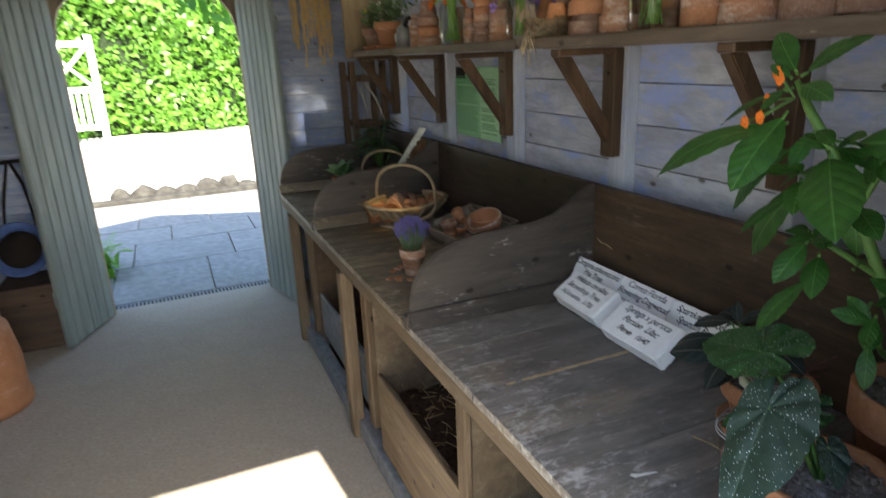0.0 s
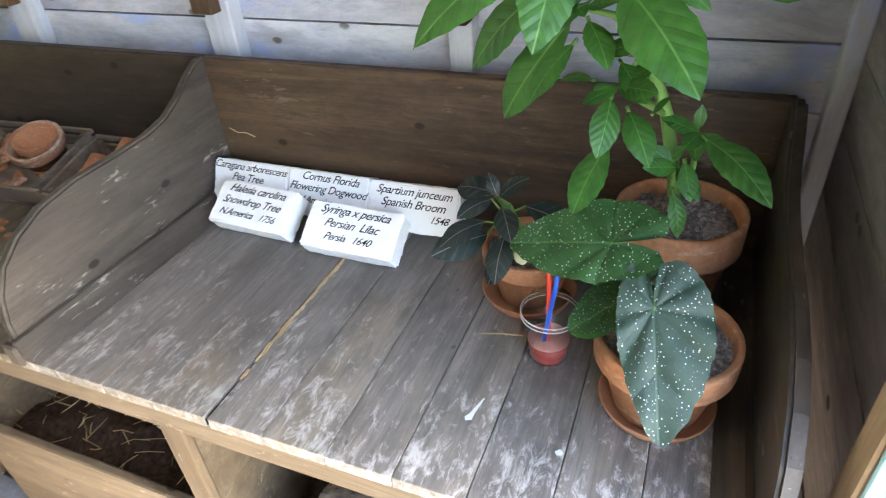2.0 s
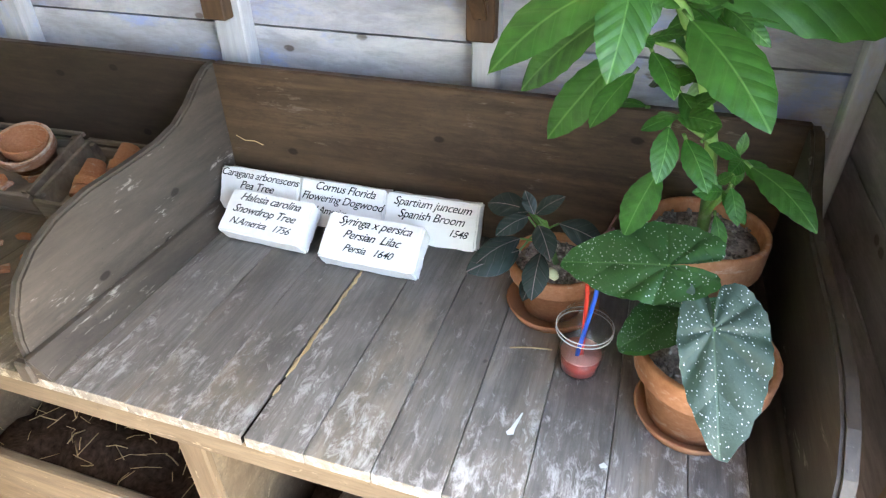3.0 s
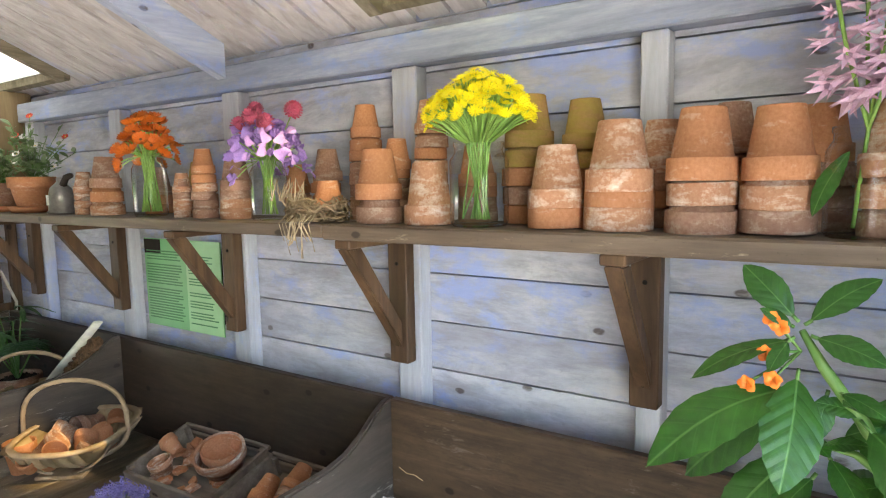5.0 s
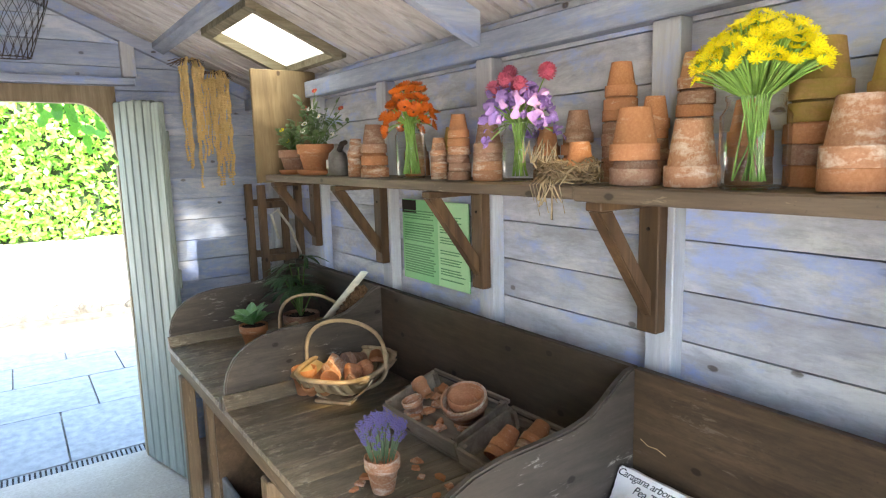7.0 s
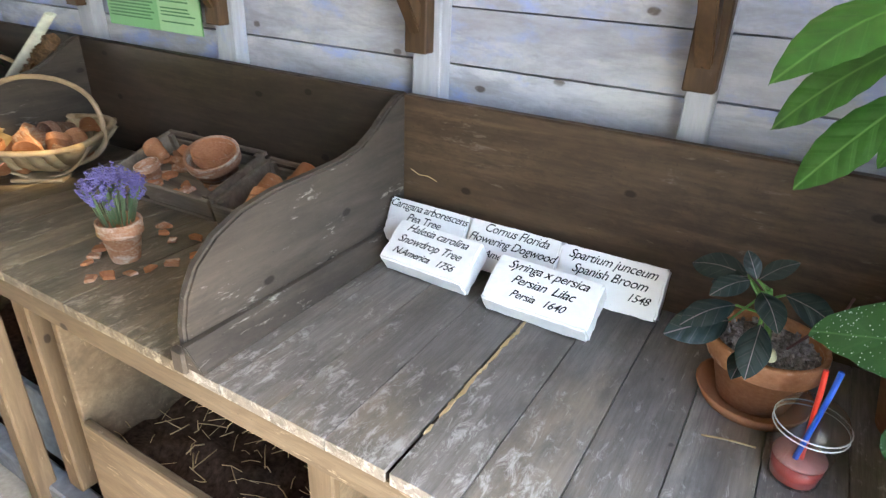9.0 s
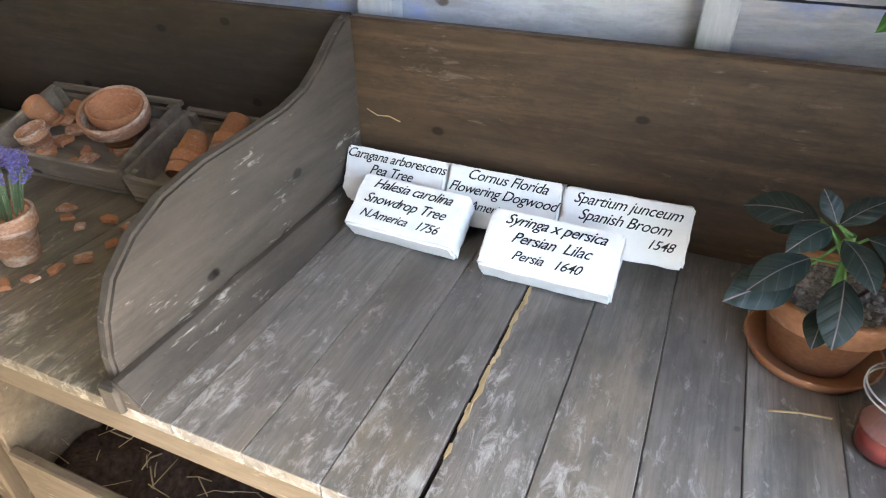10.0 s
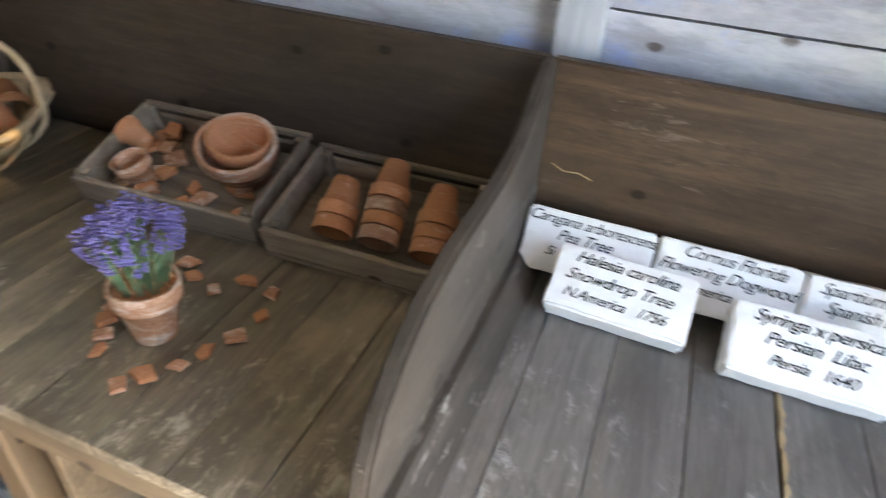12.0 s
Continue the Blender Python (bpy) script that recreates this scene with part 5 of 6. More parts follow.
def trug(label, at, rz):
    t = empty("garden_trug", label, "basket", at=at, rz=rz)
    L, W, H = 0.195, 0.150, 0.105

    def rim(a, k=1.0):
        c, s = math.cos(a), math.sin(a)
        p = 2.8
        return Vector((L * k * math.copysign(abs(c) ** (2 / p), c), W * k * math.copysign(abs(s) ** (2 / p), s), 0))
    for i in range(7):
        v0, v1 = -1 + 2 * i / 7 + 0.01, -1 + 2 * (i + 1) / 7 - 0.01 + 0.03
        bm = bmesh.new()
        g = []
        for side in (0, 1):
            rows = []
            for k in range(13):
                u = -1 + 2 * k / 12
                row = []
                for v in (v0, v1):
                    hh = 0.012 + (H - 0.016) * max(abs(u) ** 3.2, abs(v) ** 2.6)
                    row.append(bm.verts.new((u * L * (1 - 0.10 * v * v), v * W * (1 - 0.14 * u ** 4), hh + 0.004 * side + 0.0025 * (i % 2))))
                rows.append(row)
            g.append(rows)
        for k in range(12):
            bm.faces.new((g[1][k][0], g[1][k][1], g[1][k + 1][1], g[1][k + 1][0])).smooth = True
            bm.faces.new((g[0][k][0], g[0][k + 1][0], g[0][k + 1][1], g[0][k][1])).smooth = True
            for e in (0, 1):
                bm.faces.new((g[0][k][e], g[1][k][e], g[1][k + 1][e], g[0][k + 1][e]))
        bmesh.ops.recalc_face_normals(bm, faces=bm.faces)
        part("slat", bm, M_TRUG, t)
    pts = [rim(2 * math.pi * k / 40) + Vector((0, 0, H)) for k in range(41)]
    part("rim", bm_tube(pts, 0.011, 6, flat=0.8), M_TRUGB, t, "pale bent willow rim")
    part("hoop", bm_tube([(-0.012, 1.06 * W * math.cos(a), (0.105 + 0.165 * max(0, math.sin(a)) ** 0.6 if math.sin(a) >= 0 else 0.105 + 0.097 * math.sin(a))) for a in [2 * math.pi * k / 36 for k in range(37)]], 0.0075, 6), M_TRUGB, t, "bent willow handle hoop")
    for x in (-0.10, 0.10):
        part("foot", bm_box(x - 0.03, -0.07, 0.0, x + 0.03, 0.07, 0.012, 0.003), M_TRUGB, t)
        part("strap", bm_tube([(x, W * 1.0 * v, 0.008 + (H - 0.016) * abs(v) ** 2.6) for v in [-1 + 2 * k / 14 for k in range(15)]], [0.016] * 15, 4, flat=0.25), M_TRUGB, t)
    return t


TC, TA = (1.02, 2.575, BZ), 38
trug("pale willow garden trug full of small pots", TC, TA)
tm = pose(*TC, 0, 0, TA)
for k, (u, v, w, ax, r) in enumerate(((-0.12, 0.02, 0.065, 40, 0.036), (-0.06, 0.06, 0.07, 60, 0.040), (-0.10, -0.06, 0.06, 35, 0.030), (-0.03, -0.03, 0.068, 50, 0.034), (0.03, -0.065, 0.06, 70, 0.036), (0.03, 0.05, 0.075, 80, 0.040), (0.11, 0.02, 0.075, 110, 0.042), (0.15, -0.05, 0.07, 150, 0.038), (-0.15, 0.07, 0.06, 30, 0.026))):
    pot("owgo"[k % 4], tm @ pose(u, v, w, ax * 0.8, -25, k * 40) @ Matrix.Translation((0, 0, -r)), r, "small terracotta pot lying in the trug", "pots in the trug")
pot("o", pose(0.885, 2.655, BZ, 0, 0, 0), 0.046, "orange terracotta pot standing behind the trug")

# ---- far bay ----
M_FARL = leaf_mat("dark_narrow_leaf", (0.02, 0.055, 0.02), (0.04, 0.095, 0.035), (0.08, 0.15, 0.05), freq=12)
M_VAR = leaf_mat("variegated_leaf", (0.10, 0.22, 0.08), (0.20, 0.36, 0.14), (0.55, 0.60, 0.48), freq=8)
FARL = mesh_of("leaf", bm_leaf(0.085, 0.5, 0.2, 0.10, 0.01, 8), M_FARL)
VARL = mesh_of("leaf", bm_leaf(0.3, 0.45, 0.3, 0.12, 0.02, 10), M_VAR)
fp = potted("potted_palm_leaf_plant", "dark fingered-leaf plant in terracotta pot", "potted plant", 1.14, 3.30, BZ, 0.085, 0.13, "g", 0, M_COMPOST, 5)
rng = random.Random(31)
for k in range(15):
    a, e = rng.uniform(0, 6.28), rng.uniform(0.5, 1.25)
    hub = Vector((0.10 * math.cos(a) * math.cos(e), 0.10 * math.sin(a) * math.cos(e), 0.15 + 0.24 * math.sin(e) * rng.uniform(0.5, 1.1)))
    part("leaf_stalk", bm_tube([(0, 0, 0.11), hub * 0.6 + Vector((0, 0, 0.05)), hub], 0.003, 5), M_STEM, fp)
    for q in range(7):
        b = a + (q - 3) * 0.55
        put("leaf", FARL, aim(hub, hub + Vector((math.cos(b) * 0.115, math.sin(b) * 0.115, -0.02 - 0.03 * rng.random())), (0, 0, 1)), fp)
vp = potted("potted_variegated_plant", "small variegated plant in terracotta pot", "potted plant", 0.93, 3.36, BZ, 0.065, 0.10, "o", 0, M_COMPOST, 6)
for k in range(13):
    a = k * 2.4
    e = 0.35 + 0.5 * (k % 3) / 2
    put("leaf", VARL, aim((0, 0, 0.10), (0.11 * math.cos(a) * math.cos(e), 0.11 * math.sin(a) * math.cos(e), 0.10 + 0.12 * math.sin(e))), vp)
trug("pale willow garden trug with seed heads", (1.10, 3.06, BZ), 40)
M_PITH = plain("pale_rolled_stalk", (0.62, 0.62, 0.50), 0.6, 0.12, 30)
solid("split_stalk", bm_tube([(1.12, 3.06, 0.965), (1.135, 2.86, 1.12), (1.15, 2.66, 1.275)], [0.022, 0.022, 0.018], 8, flat=0.35), M_PITH, "pale split plant stalk leaning from a trug", "stalk")
M_CONE = plain("brown_seed_head", (0.16, 0.095, 0.05), 0.9, 0.4, 90, 0.1, 1.0)
bm = bmesh.new()
rng = random.Random(2)
for k in range(150):
    s = rng.random()
    a = rng.uniform(0, 6.28)
    p = Vector((1.165, 3.02 - 0.30 * s, 1.0 + 0.19 * s)) + Vector((math.cos(a), 0, math.sin(a))) * 0.022
    bmesh.ops.create_icosphere(bm, subdivisions=1, radius=0.008, matrix=Matrix.Translation(p))
bm_tube([(1.165, 3.04, 0.975), (1.165, 2.70, 1.20)], 0.018, 8, bm)
solid("dried_teasel", bm, M_CONE, "long brown knobbly dried teasel in a trug", "teasel")

# green notice on the wall
M_GREEN = plain("green_notice_paper", (0.20, 0.48, 0.20), 0.45, 0.06, 8)
M_GREEN2 = plain("pale_green_notice_paper", (0.34, 0.60, 0.30), 0.45, 0.06, 8)
M_PRINT = plain("dark_green_print", (0.07, 0.22, 0.08), 0.5, 0.05)
poster = empty("wall_notice", "green printed notice pinned to the boarded wall", "notice")
part("sheet", bm_box(1.334, 2.235, 1.235, 1.337, 2.665, 1.545), M_GREEN, poster)
part("sheet", bm_box(1.3325, 2.236, 1.236, 1.3338, 2.42, 1.544), M_GREEN2, poster, "pale green half of the notice")
rng = random.Random(6)
for k in range(26):
    z = 1.500 - 0.0095 * k
    if k == 4 or k == 13:
        continue
    part("print_line", bm_box(1.3316, 2.65 - rng.uniform(0.17, 0.21), z, 1.3339, 2.65, z + 0.0042), M_PRINT, poster)
    if k % 4:
        part("print_line", bm_box(1.3305, 2.405 - rng.uniform(0.11, 0.15), z, 1.3324, 2.405, z + 0.0036), M_PRINT, poster)
part("picture", bm_box(1.332, 2.565, 1.492, 1.3339, 2.662, 1.542), M_DARK, poster, "small dark picture")
part("mount", bm_box(1.3372, 2.26, 1.27, 1.3595, 2.60, 1.52), M_DARK, poster)

# ---- flowers on the shelf ----
M_WATER = clear("water", (0.97, 0.985, 0.97), 0.5)


def jar(y, r, h, label, x=1.16):
    j = empty("glass_jar", label, "jar", "glass flower jars", at=(x, y, SZ))
    part("glass", bm_lathe([(0, 0.003), (r * 0.8, 0.003), (r * 0.9, 0.0005), (r, 0.008), (r, h * 0.78), (r * 0.82, h * 0.88), (r * 0.82, h * 0.94), (r * 0.86, h * 0.95), (r * 0.86, h), (r * 0.78, h)], 28), M_GLASS, j)
    part("water", bm_lathe([(r * 0.975, h * 0.555), (r * 0.93, h * 0.55), (0, h * 0.55)], 24), M_WATER, j)
    return j


def daisy(petals, length, width, cup, mats, disc=0.3):
    """A flower head one unit across, looking along +z."""
    bm = bmesh.new()
    for k in range(petals):
        a = 2 * math.pi * k / petals
        rows = []
        for s in (0.15, 0.55, 0.85, 1.0):
            w = width * (0.5 + s) * (1 if s < 1 else 0.45)
            z = cup * s * s
            c, d = math.cos(a), math.sin(a)
            rows.append([bm.verts.new((c * s * length - d * w * e, d * s * length + c * w * e, z + (0.03 if e == 0 else 0))) for e in (-1, 0, 1)])
        for p, q in zip(rows, rows[1:]):
            for e in (0, 1):
                bm.faces.new((p[e], p[e + 1], q[e + 1], q[e]))
    bm_n = len(bm.faces)
    bmesh.ops.create_icosphere(bm, subdivisions=2, radius=disc, matrix=Matrix.Diagonal((1, 1, 0.6, 1)))
    bm.faces.ensure_lookup_table()
    for f in bm.faces[bm_n:]:
        f.material_index = 1
    return mesh_of("flower_head", bm, mats)


def bouquet(name, label, y, jar_r, jar_h, heads, stem_mat, x=1.16, stem_r=0.0016):
    """Cut stems in a jar; heads: (place, mesh, size), the places from the jar's foot."""
    b = empty(name, label, "bouquet", "cut flowers in jars", at=(x, y, SZ))
    rng = random.Random(int(y * 100))
    for place, me, size in heads:
        p = Vector(place) + Vector((rng.uniform(-0.006, 0.006), rng.uniform(-0.006, 0.006), rng.uniform(-0.014, 0.012)))
        a = rng.uniform(0, 6.28)
        q = rng.uniform(0.1, 0.62) * jar_r
        foot = Vector((q * math.cos(a), q * math.sin(a), 0.014))
        neck = Vector((p.x * 0.25, p.y * 0.25, jar_h))
        if Vector((neck.x, neck.y)).length > jar_r * 0.6:
            neck.xy = neck.xy.normalized() * jar_r * 0.6
        whole = len(heads) < 30 or rng.random() < 26 / len(heads)
        part("stem", bm_tube(([foot, (foot + neck) * 0.5] if whole else []) + [neck, neck * 0.4 + p * 0.6 + Vector((0, 0, 0.004)), p], stem_r, 5), stem_mat, b)
        d = (p - Vector((0, 0, jar_h * 0.75))).normalized() + Vector((rng.uniform(-0.9, 0.3), rng.uniform(-0.6, 0.4), rng.uniform(-0.2, 0.5)))
        put("flower_head", me, Matrix.Translation(p) @ d.to_track_quat("Z", "Y").to_matrix().to_4x4() @ pose(0, 0, 0, 0, 0, rng.uniform(0, 360)) @ Matrix.Scale(size, 4), b)
    return b


def dome_heads(n, rx, ry, z, h, me, size, seed, low=0.0):
    rng = random.Random(seed)
    out = []
    for k in range(n):
        u = (k + 0.5) / n
        q, a = math.sqrt(u), k * 2.39996
        out.append(((rx * q * math.cos(a) + rng.uniform(-0.004, 0.004), ry * q * math.sin(a) + rng.uniform(-0.004, 0.004), z + h * (1 - u) + rng.uniform(-0.006, 0.006) - low * u * u), me[k % len(me)] if isinstance(me, list) else me, size * rng.uniform(0.85, 1.15)))
    return out


M_CUT_STEM = plain("fresh_green_stem", (0.24, 0.42, 0.09), 0.5, 0.2, 40)
M_YEL, M_YELC = plain("yellow_petal", (0.85, 0.73, 0.0), 0.5, 0.06, 60), plain("yellow_disc", (0.80, 0.56, 0.0), 0.7, 0.1, 90)
YEL = daisy(12, 1.0, 0.10, 0.22, [M_YEL, M_YELC], 0.17)
jar(1.172, 0.058, 0.163, "clear glass jar of water holding yellow daisies")
bouquet("yellow_daisies", "full bunch of bright yellow daisies in jar", 1.172, 0.058, 0.163, dome_heads(380, 0.085, 0.112, 0.228, 0.058, YEL, 0.0125, 1, 0.018), M_CUT_STEM)
M_ORF, M_ORC = plain("burnt_orange_petal", (0.62, 0.14, 0.01), 0.5, 0.25, 40), plain("brown_disc", (0.08, 0.03, 0.012), 0.8, 0.2, 90)
ORF = daisy(13, 1.0, 0.15, 0.5, [M_ORF, M_ORC], 0.22)
jar(2.312, 0.048, 0.178, "clear glass jar of water holding orange flowers")
bouquet("orange_flowers", "bunch of burnt-orange flowers with dark centres in jar", 2.312, 0.048, 0.178, dome_heads(52, 0.075, 0.095, 0.205, 0.085, ORF, 0.023, 2, 0.045), M_CUT_STEM, stem_r=0.002)
# pompoms and sweet peas
M_PINK, M_PINKC = plain("crimson_pink_petal", (0.50, 0.10, 0.17), 0.5, 0.25, 60), plain("pink_core", (0.55, 0.14, 0.18), 0.6)
bm = bmesh.new()
for k in range(90):
    z = 1 - 2 * (k + 0.5) / 110
    a = k * 2.39996
    d = Vector((math.sqrt(max(0, 1 - z * z)) * math.cos(a), math.sqrt(max(0, 1 - z * z)) * math.sin(a), z))
    m = d.to_track_quat("Z", "Y").to_matrix().to_4x4()
    vs = [bm.verts.new(m @ Vector(p)) for p in ((-0.10, 0, 0.6), (0.10, 0, 0.6), (0.17, 0.04, 0.95), (0, 0.08, 1.12), (-0.17, 0.04, 0.95))]
    bm.faces.new(vs)
bmesh.ops.create_icosphere(bm, subdivisions=2, radius=0.8)
POM = mesh_of("flower_head", bm, M_PINK)
M_LILAC = plain("lilac_petal", (0.38, 0.24, 0.62), 0.6, 0.25, 25)
bm = bmesh.new()
for k, (w, z, tilt, sc) in enumerate(((0.5, 0, -35, 1.0), (0.42, 0.05, 25, 0.7), (0.42, 0.05, 60, 0.65))):
    lf = bm_leaf(w * 1.1, 0.62, 0.1, 0.15, 0.16, 8)
    bmesh.ops.transform(lf, matrix=pose(0, 0, z, 90 + tilt, 0, (k - 1) * 25) @ Matrix.Scale(sc * 1.4, 4), verts=lf.verts)
    tmp = bpy.data.meshes.new("tmp")
    lf.to_mesh(tmp)
    lf.free()
    bm.from_mesh(tmp)
    bpy.data.meshes.remove(tmp)
PEA = mesh_of("flower_head", bm, M_LILAC)
jar(1.785, 0.046, 0.150, "clear glass jar of water holding sweet peas")
sp = dome_heads(44, 0.075, 0.105, 0.165, 0.06, PEA, 0.026, 3, 0.045)
sp += [((-0.02, 0.075, 0.245), POM, 0.023), ((-0.035, 0.02, 0.262), POM, 0.024), ((0.0, 0.03, 0.275), POM, 0.021), ((-0.03, -0.03, 0.24), POM, 0.022), ((0.02, -0.085, 0.275), POM, 0.022), ((0.01, 0.045, 0.243), POM, 0.02)]
bouquet("sweet_peas", "lilac sweet peas and pink pompom flowers in jar", 1.785, 0.046, 0.150, sp, M_CUT_STEM)
# pale pink spires
M_HOS = plain("pale_lilac_pink_petal", (0.60, 0.40, 0.52), 0.6, 0.15, 40)
bm = bmesh.new()
for k in range(6):
    a = 2 * math.pi * k / 6
    c, s = math.cos(a), math.sin(a)
    v = [(c * 0.05, s * 0.05, 0), (c * 0.12 - s * 0.10, s * 0.12 + c * 0.10, 0.55), (c * 0.42, s * 0.42, 1.0), (c * 0.12 + s * 0.10, s * 0.12 - c * 0.10, 0.55)]
    bm.faces.new([bm.verts.new(p) for p in v])
HOS = mesh_of("flower_head", bm, M_HOS)
jar(0.545, 0.050, 0.155, "clear glass jar of water holding pale pink spires", 1.15)
hb = empty("pink_hosta_spires", "drooping pale lilac-pink flower spires in jar", "bouquet", "cut flowers in jars", at=(1.15, 0.545, SZ))
rng = random.Random(14)
for q, (tx, ty, tz) in enumerate(((-0.03, 0.05, 0.36), (0.0, -0.02, 0.35), (-0.05, -0.05, 0.31), (0.02, 0.01, 0.37))):
    part("stem", bm_tube([(0.01 * q - 0.015, 0.012, 0.014), (0, 0, 0.15), (tx * 0.6, ty * 0.6, 0.26), (tx, ty, tz)], 0.0028, 6), M_CUT_STEM, hb)
    for k in range(15):
        s = k / 14
        p = Vector((tx * (0.5 + 0.5 * s), ty * (0.5 + 0.5 * s), 0.21 + (tz - 0.21) * s))
        a = k * 2.4 + q
        d = Vector((math.cos(a), math.sin(a), 0.5 * s - 0.45)).normalized()
        put("flower_head", HOS, Matrix.Translation(p + d * 0.006) @ d.to_track_quat("Z", "Y").to_matrix().to_4x4() @ Matrix.Scale(0.055 * (1 - 0.72 * s), 4), hb)
put("leaf", IMP[0], aim((-0.02, 0.02, 0.12), (-0.04, 0.06, 0.03)), hb)

# bird's nest of dry grass
M_HAY = plain("dry_grass", (0.33, 0.24, 0.14), 0.9, 0.3, 50)
nest = empty("bird_nest", "shaggy nest of dry grass hanging over the shelf", "nest", at=(1.135, 1.592, SZ))
bm = bmesh.new()
rng = random.Random(17)
for k in range(230):
    a0, span = rng.uniform(0, 6.28), rng.uniform(0.5, 1.9)
    r, z = rng.uniform(0.05, 0.088), rng.uniform(0.004, 0.048)
    pts = []
    for i in range(6):
        a = a0 + span * i / 5
        rr = r + rng.uniform(-0.008, 0.010)
        pts.append((rr * 0.62 * math.cos(a), rr * math.sin(a), max(0.003, z + rng.uniform(-0.012, 0.014))))
    bm_tube(pts, rng.uniform(0.0009, 0.0022), 4, bm)
part("cup", bm, M_HAY, nest)
bm = bmesh.new()
for k in range(26):
    y0 = rng.uniform(-0.05, 0.06)
    if k < 14:
        pts = [(-0.05, y0, 0.02), (-0.068, y0 + rng.uniform(-0.02, 0.02), 0.0), (-0.070, y0 + rng.uniform(-0.02, 0.02), -0.03 - 0.05 * rng.random())]
    else:
        pts = [(-0.03, y0 + 0.03, 0.03), (-0.04, y0 + 0.045, 0.06), (-0.045, y0 + rng.uniform(0.02, 0.07), 0.075 + 0.03 * rng.random()), (-0.05, y0 + 0.06, 0.05)]
    bm_tube(pts, rng.uniform(0.0015, 0.003), 4, bm, 0.4)
part("loose_strands", bm, plain("pale_dry_grass", (0.45, 0.36, 0.23), 0.9, 0.2, 50), nest, "pale loose strands")
pot("o", pose(1.165, 1.585, SZ + 0.095, 180, 0, 0), 0.036, "small orange pot upturned in the nest")

# potted plants and can at the shelf's far end
M_GREYL = leaf_mat("small_grey_green_leaf", (0.07, 0.12, 0.05), (0.14, 0.20, 0.09), (0.2, 0.26, 0.14))
SML = mesh_of("leaf", bm_leaf(0.22, 0.5, 0.2, 0.1, 0.01, 6), M_GREYL)
M_PALEP = plain("white_petal", (0.75, 0.73, 0.68), 0.6)
WHF = daisy(6, 1.0, 0.3, 0.3, [M_PALEP, M_YELC], 0.2)
REDF = daisy(8, 1.0, 0.25, 0.3, [plain("red_petal", (0.55, 0.05, 0.02), 0.5), M_YELC], 0.2)
for nm, lab, y, r, h, hh, seed, heads in (("potted_yellow_flowers", "straggly plant with yellow flowers in dark terracotta pot", 3.37, 0.070, 0.105, 0.12, 3, [YEL] * 3), ("potted_white_flowers", "bushy plant with white flowers in terracotta pot", 3.12, 0.080, 0.125, 0.19, 4, [WHF] * 5 + [REDF] * 3)):
    p = potted(nm, lab, "potted plant", 1.18, y, SZ, r, h, "g" if seed == 3 else "o", r * 1.05, M_COMPOST, seed)
    rng = random.Random(seed)
    for k in range(36):
        a, e = rng.uniform(0, 6.28), rng.uniform(0.3, 1.5)
        l = hh * rng.uniform(0.6, 1.25)
        tip = Vector((l * math.cos(a) * math.cos(e) * 0.8, l * math.sin(a) * math.cos(e), h + l * math.sin(e)))
        part("stem", bm_tube([(0, 0, h - 0.01), tip * 0.5 + Vector((0, 0, h * 0.5)), tip], 0.0012, 4), M_STEM, p)
        for q in range(5):
            b = Vector((0, 0, h)).lerp(tip, 0.35 + 0.15 * q)
            put("leaf", SML, aim(b, b + Vector((rng.uniform(-1, 1), rng.uniform(-1, 1), rng.uniform(-0.2, 0.8))).normalized() * rng.uniform(0.026, 0.048)), p)
        if k < len(heads):
            put("flower_head", heads[k], Matrix.Translation(tip) @ Vector((-0.6, -0.4, 0.6)).to_track_quat("Z", "Y").to_matrix().to_4x4() @ Matrix.Scale(0.013, 4), p)
M_TIN = plain("dull_grey_metal", (0.30, 0.29, 0.27), 0.35, 0.2, 30, 0.5, 0.1, 0.8)
can = empty("metal_can", "dull grey domed metal can on the shelf", "can", at=(1.16, 2.86, SZ))
part("body", bm_lathe([(0, 0), (0.046, 0), (0.048, 0.006), (0.042, 0.012), (0.040, 0.06), (0.034, 0.088), (0.018, 0.104), (0.012, 0.11), (0.012, 0.125), (0, 0.126)], 24), M_TIN, can)
part("spout", bm_tube([(0, -0.02, 0.10), (0.0, -0.045, 0.125), (0, -0.075, 0.13)], [0.012, 0.011, 0.010], 8), M_DARK, can)
part("label", bm_box(-0.0425, 0.0, 0.03, -0.0405, 0.018, 0.065), M_PALEP, can, "small pale paper label")

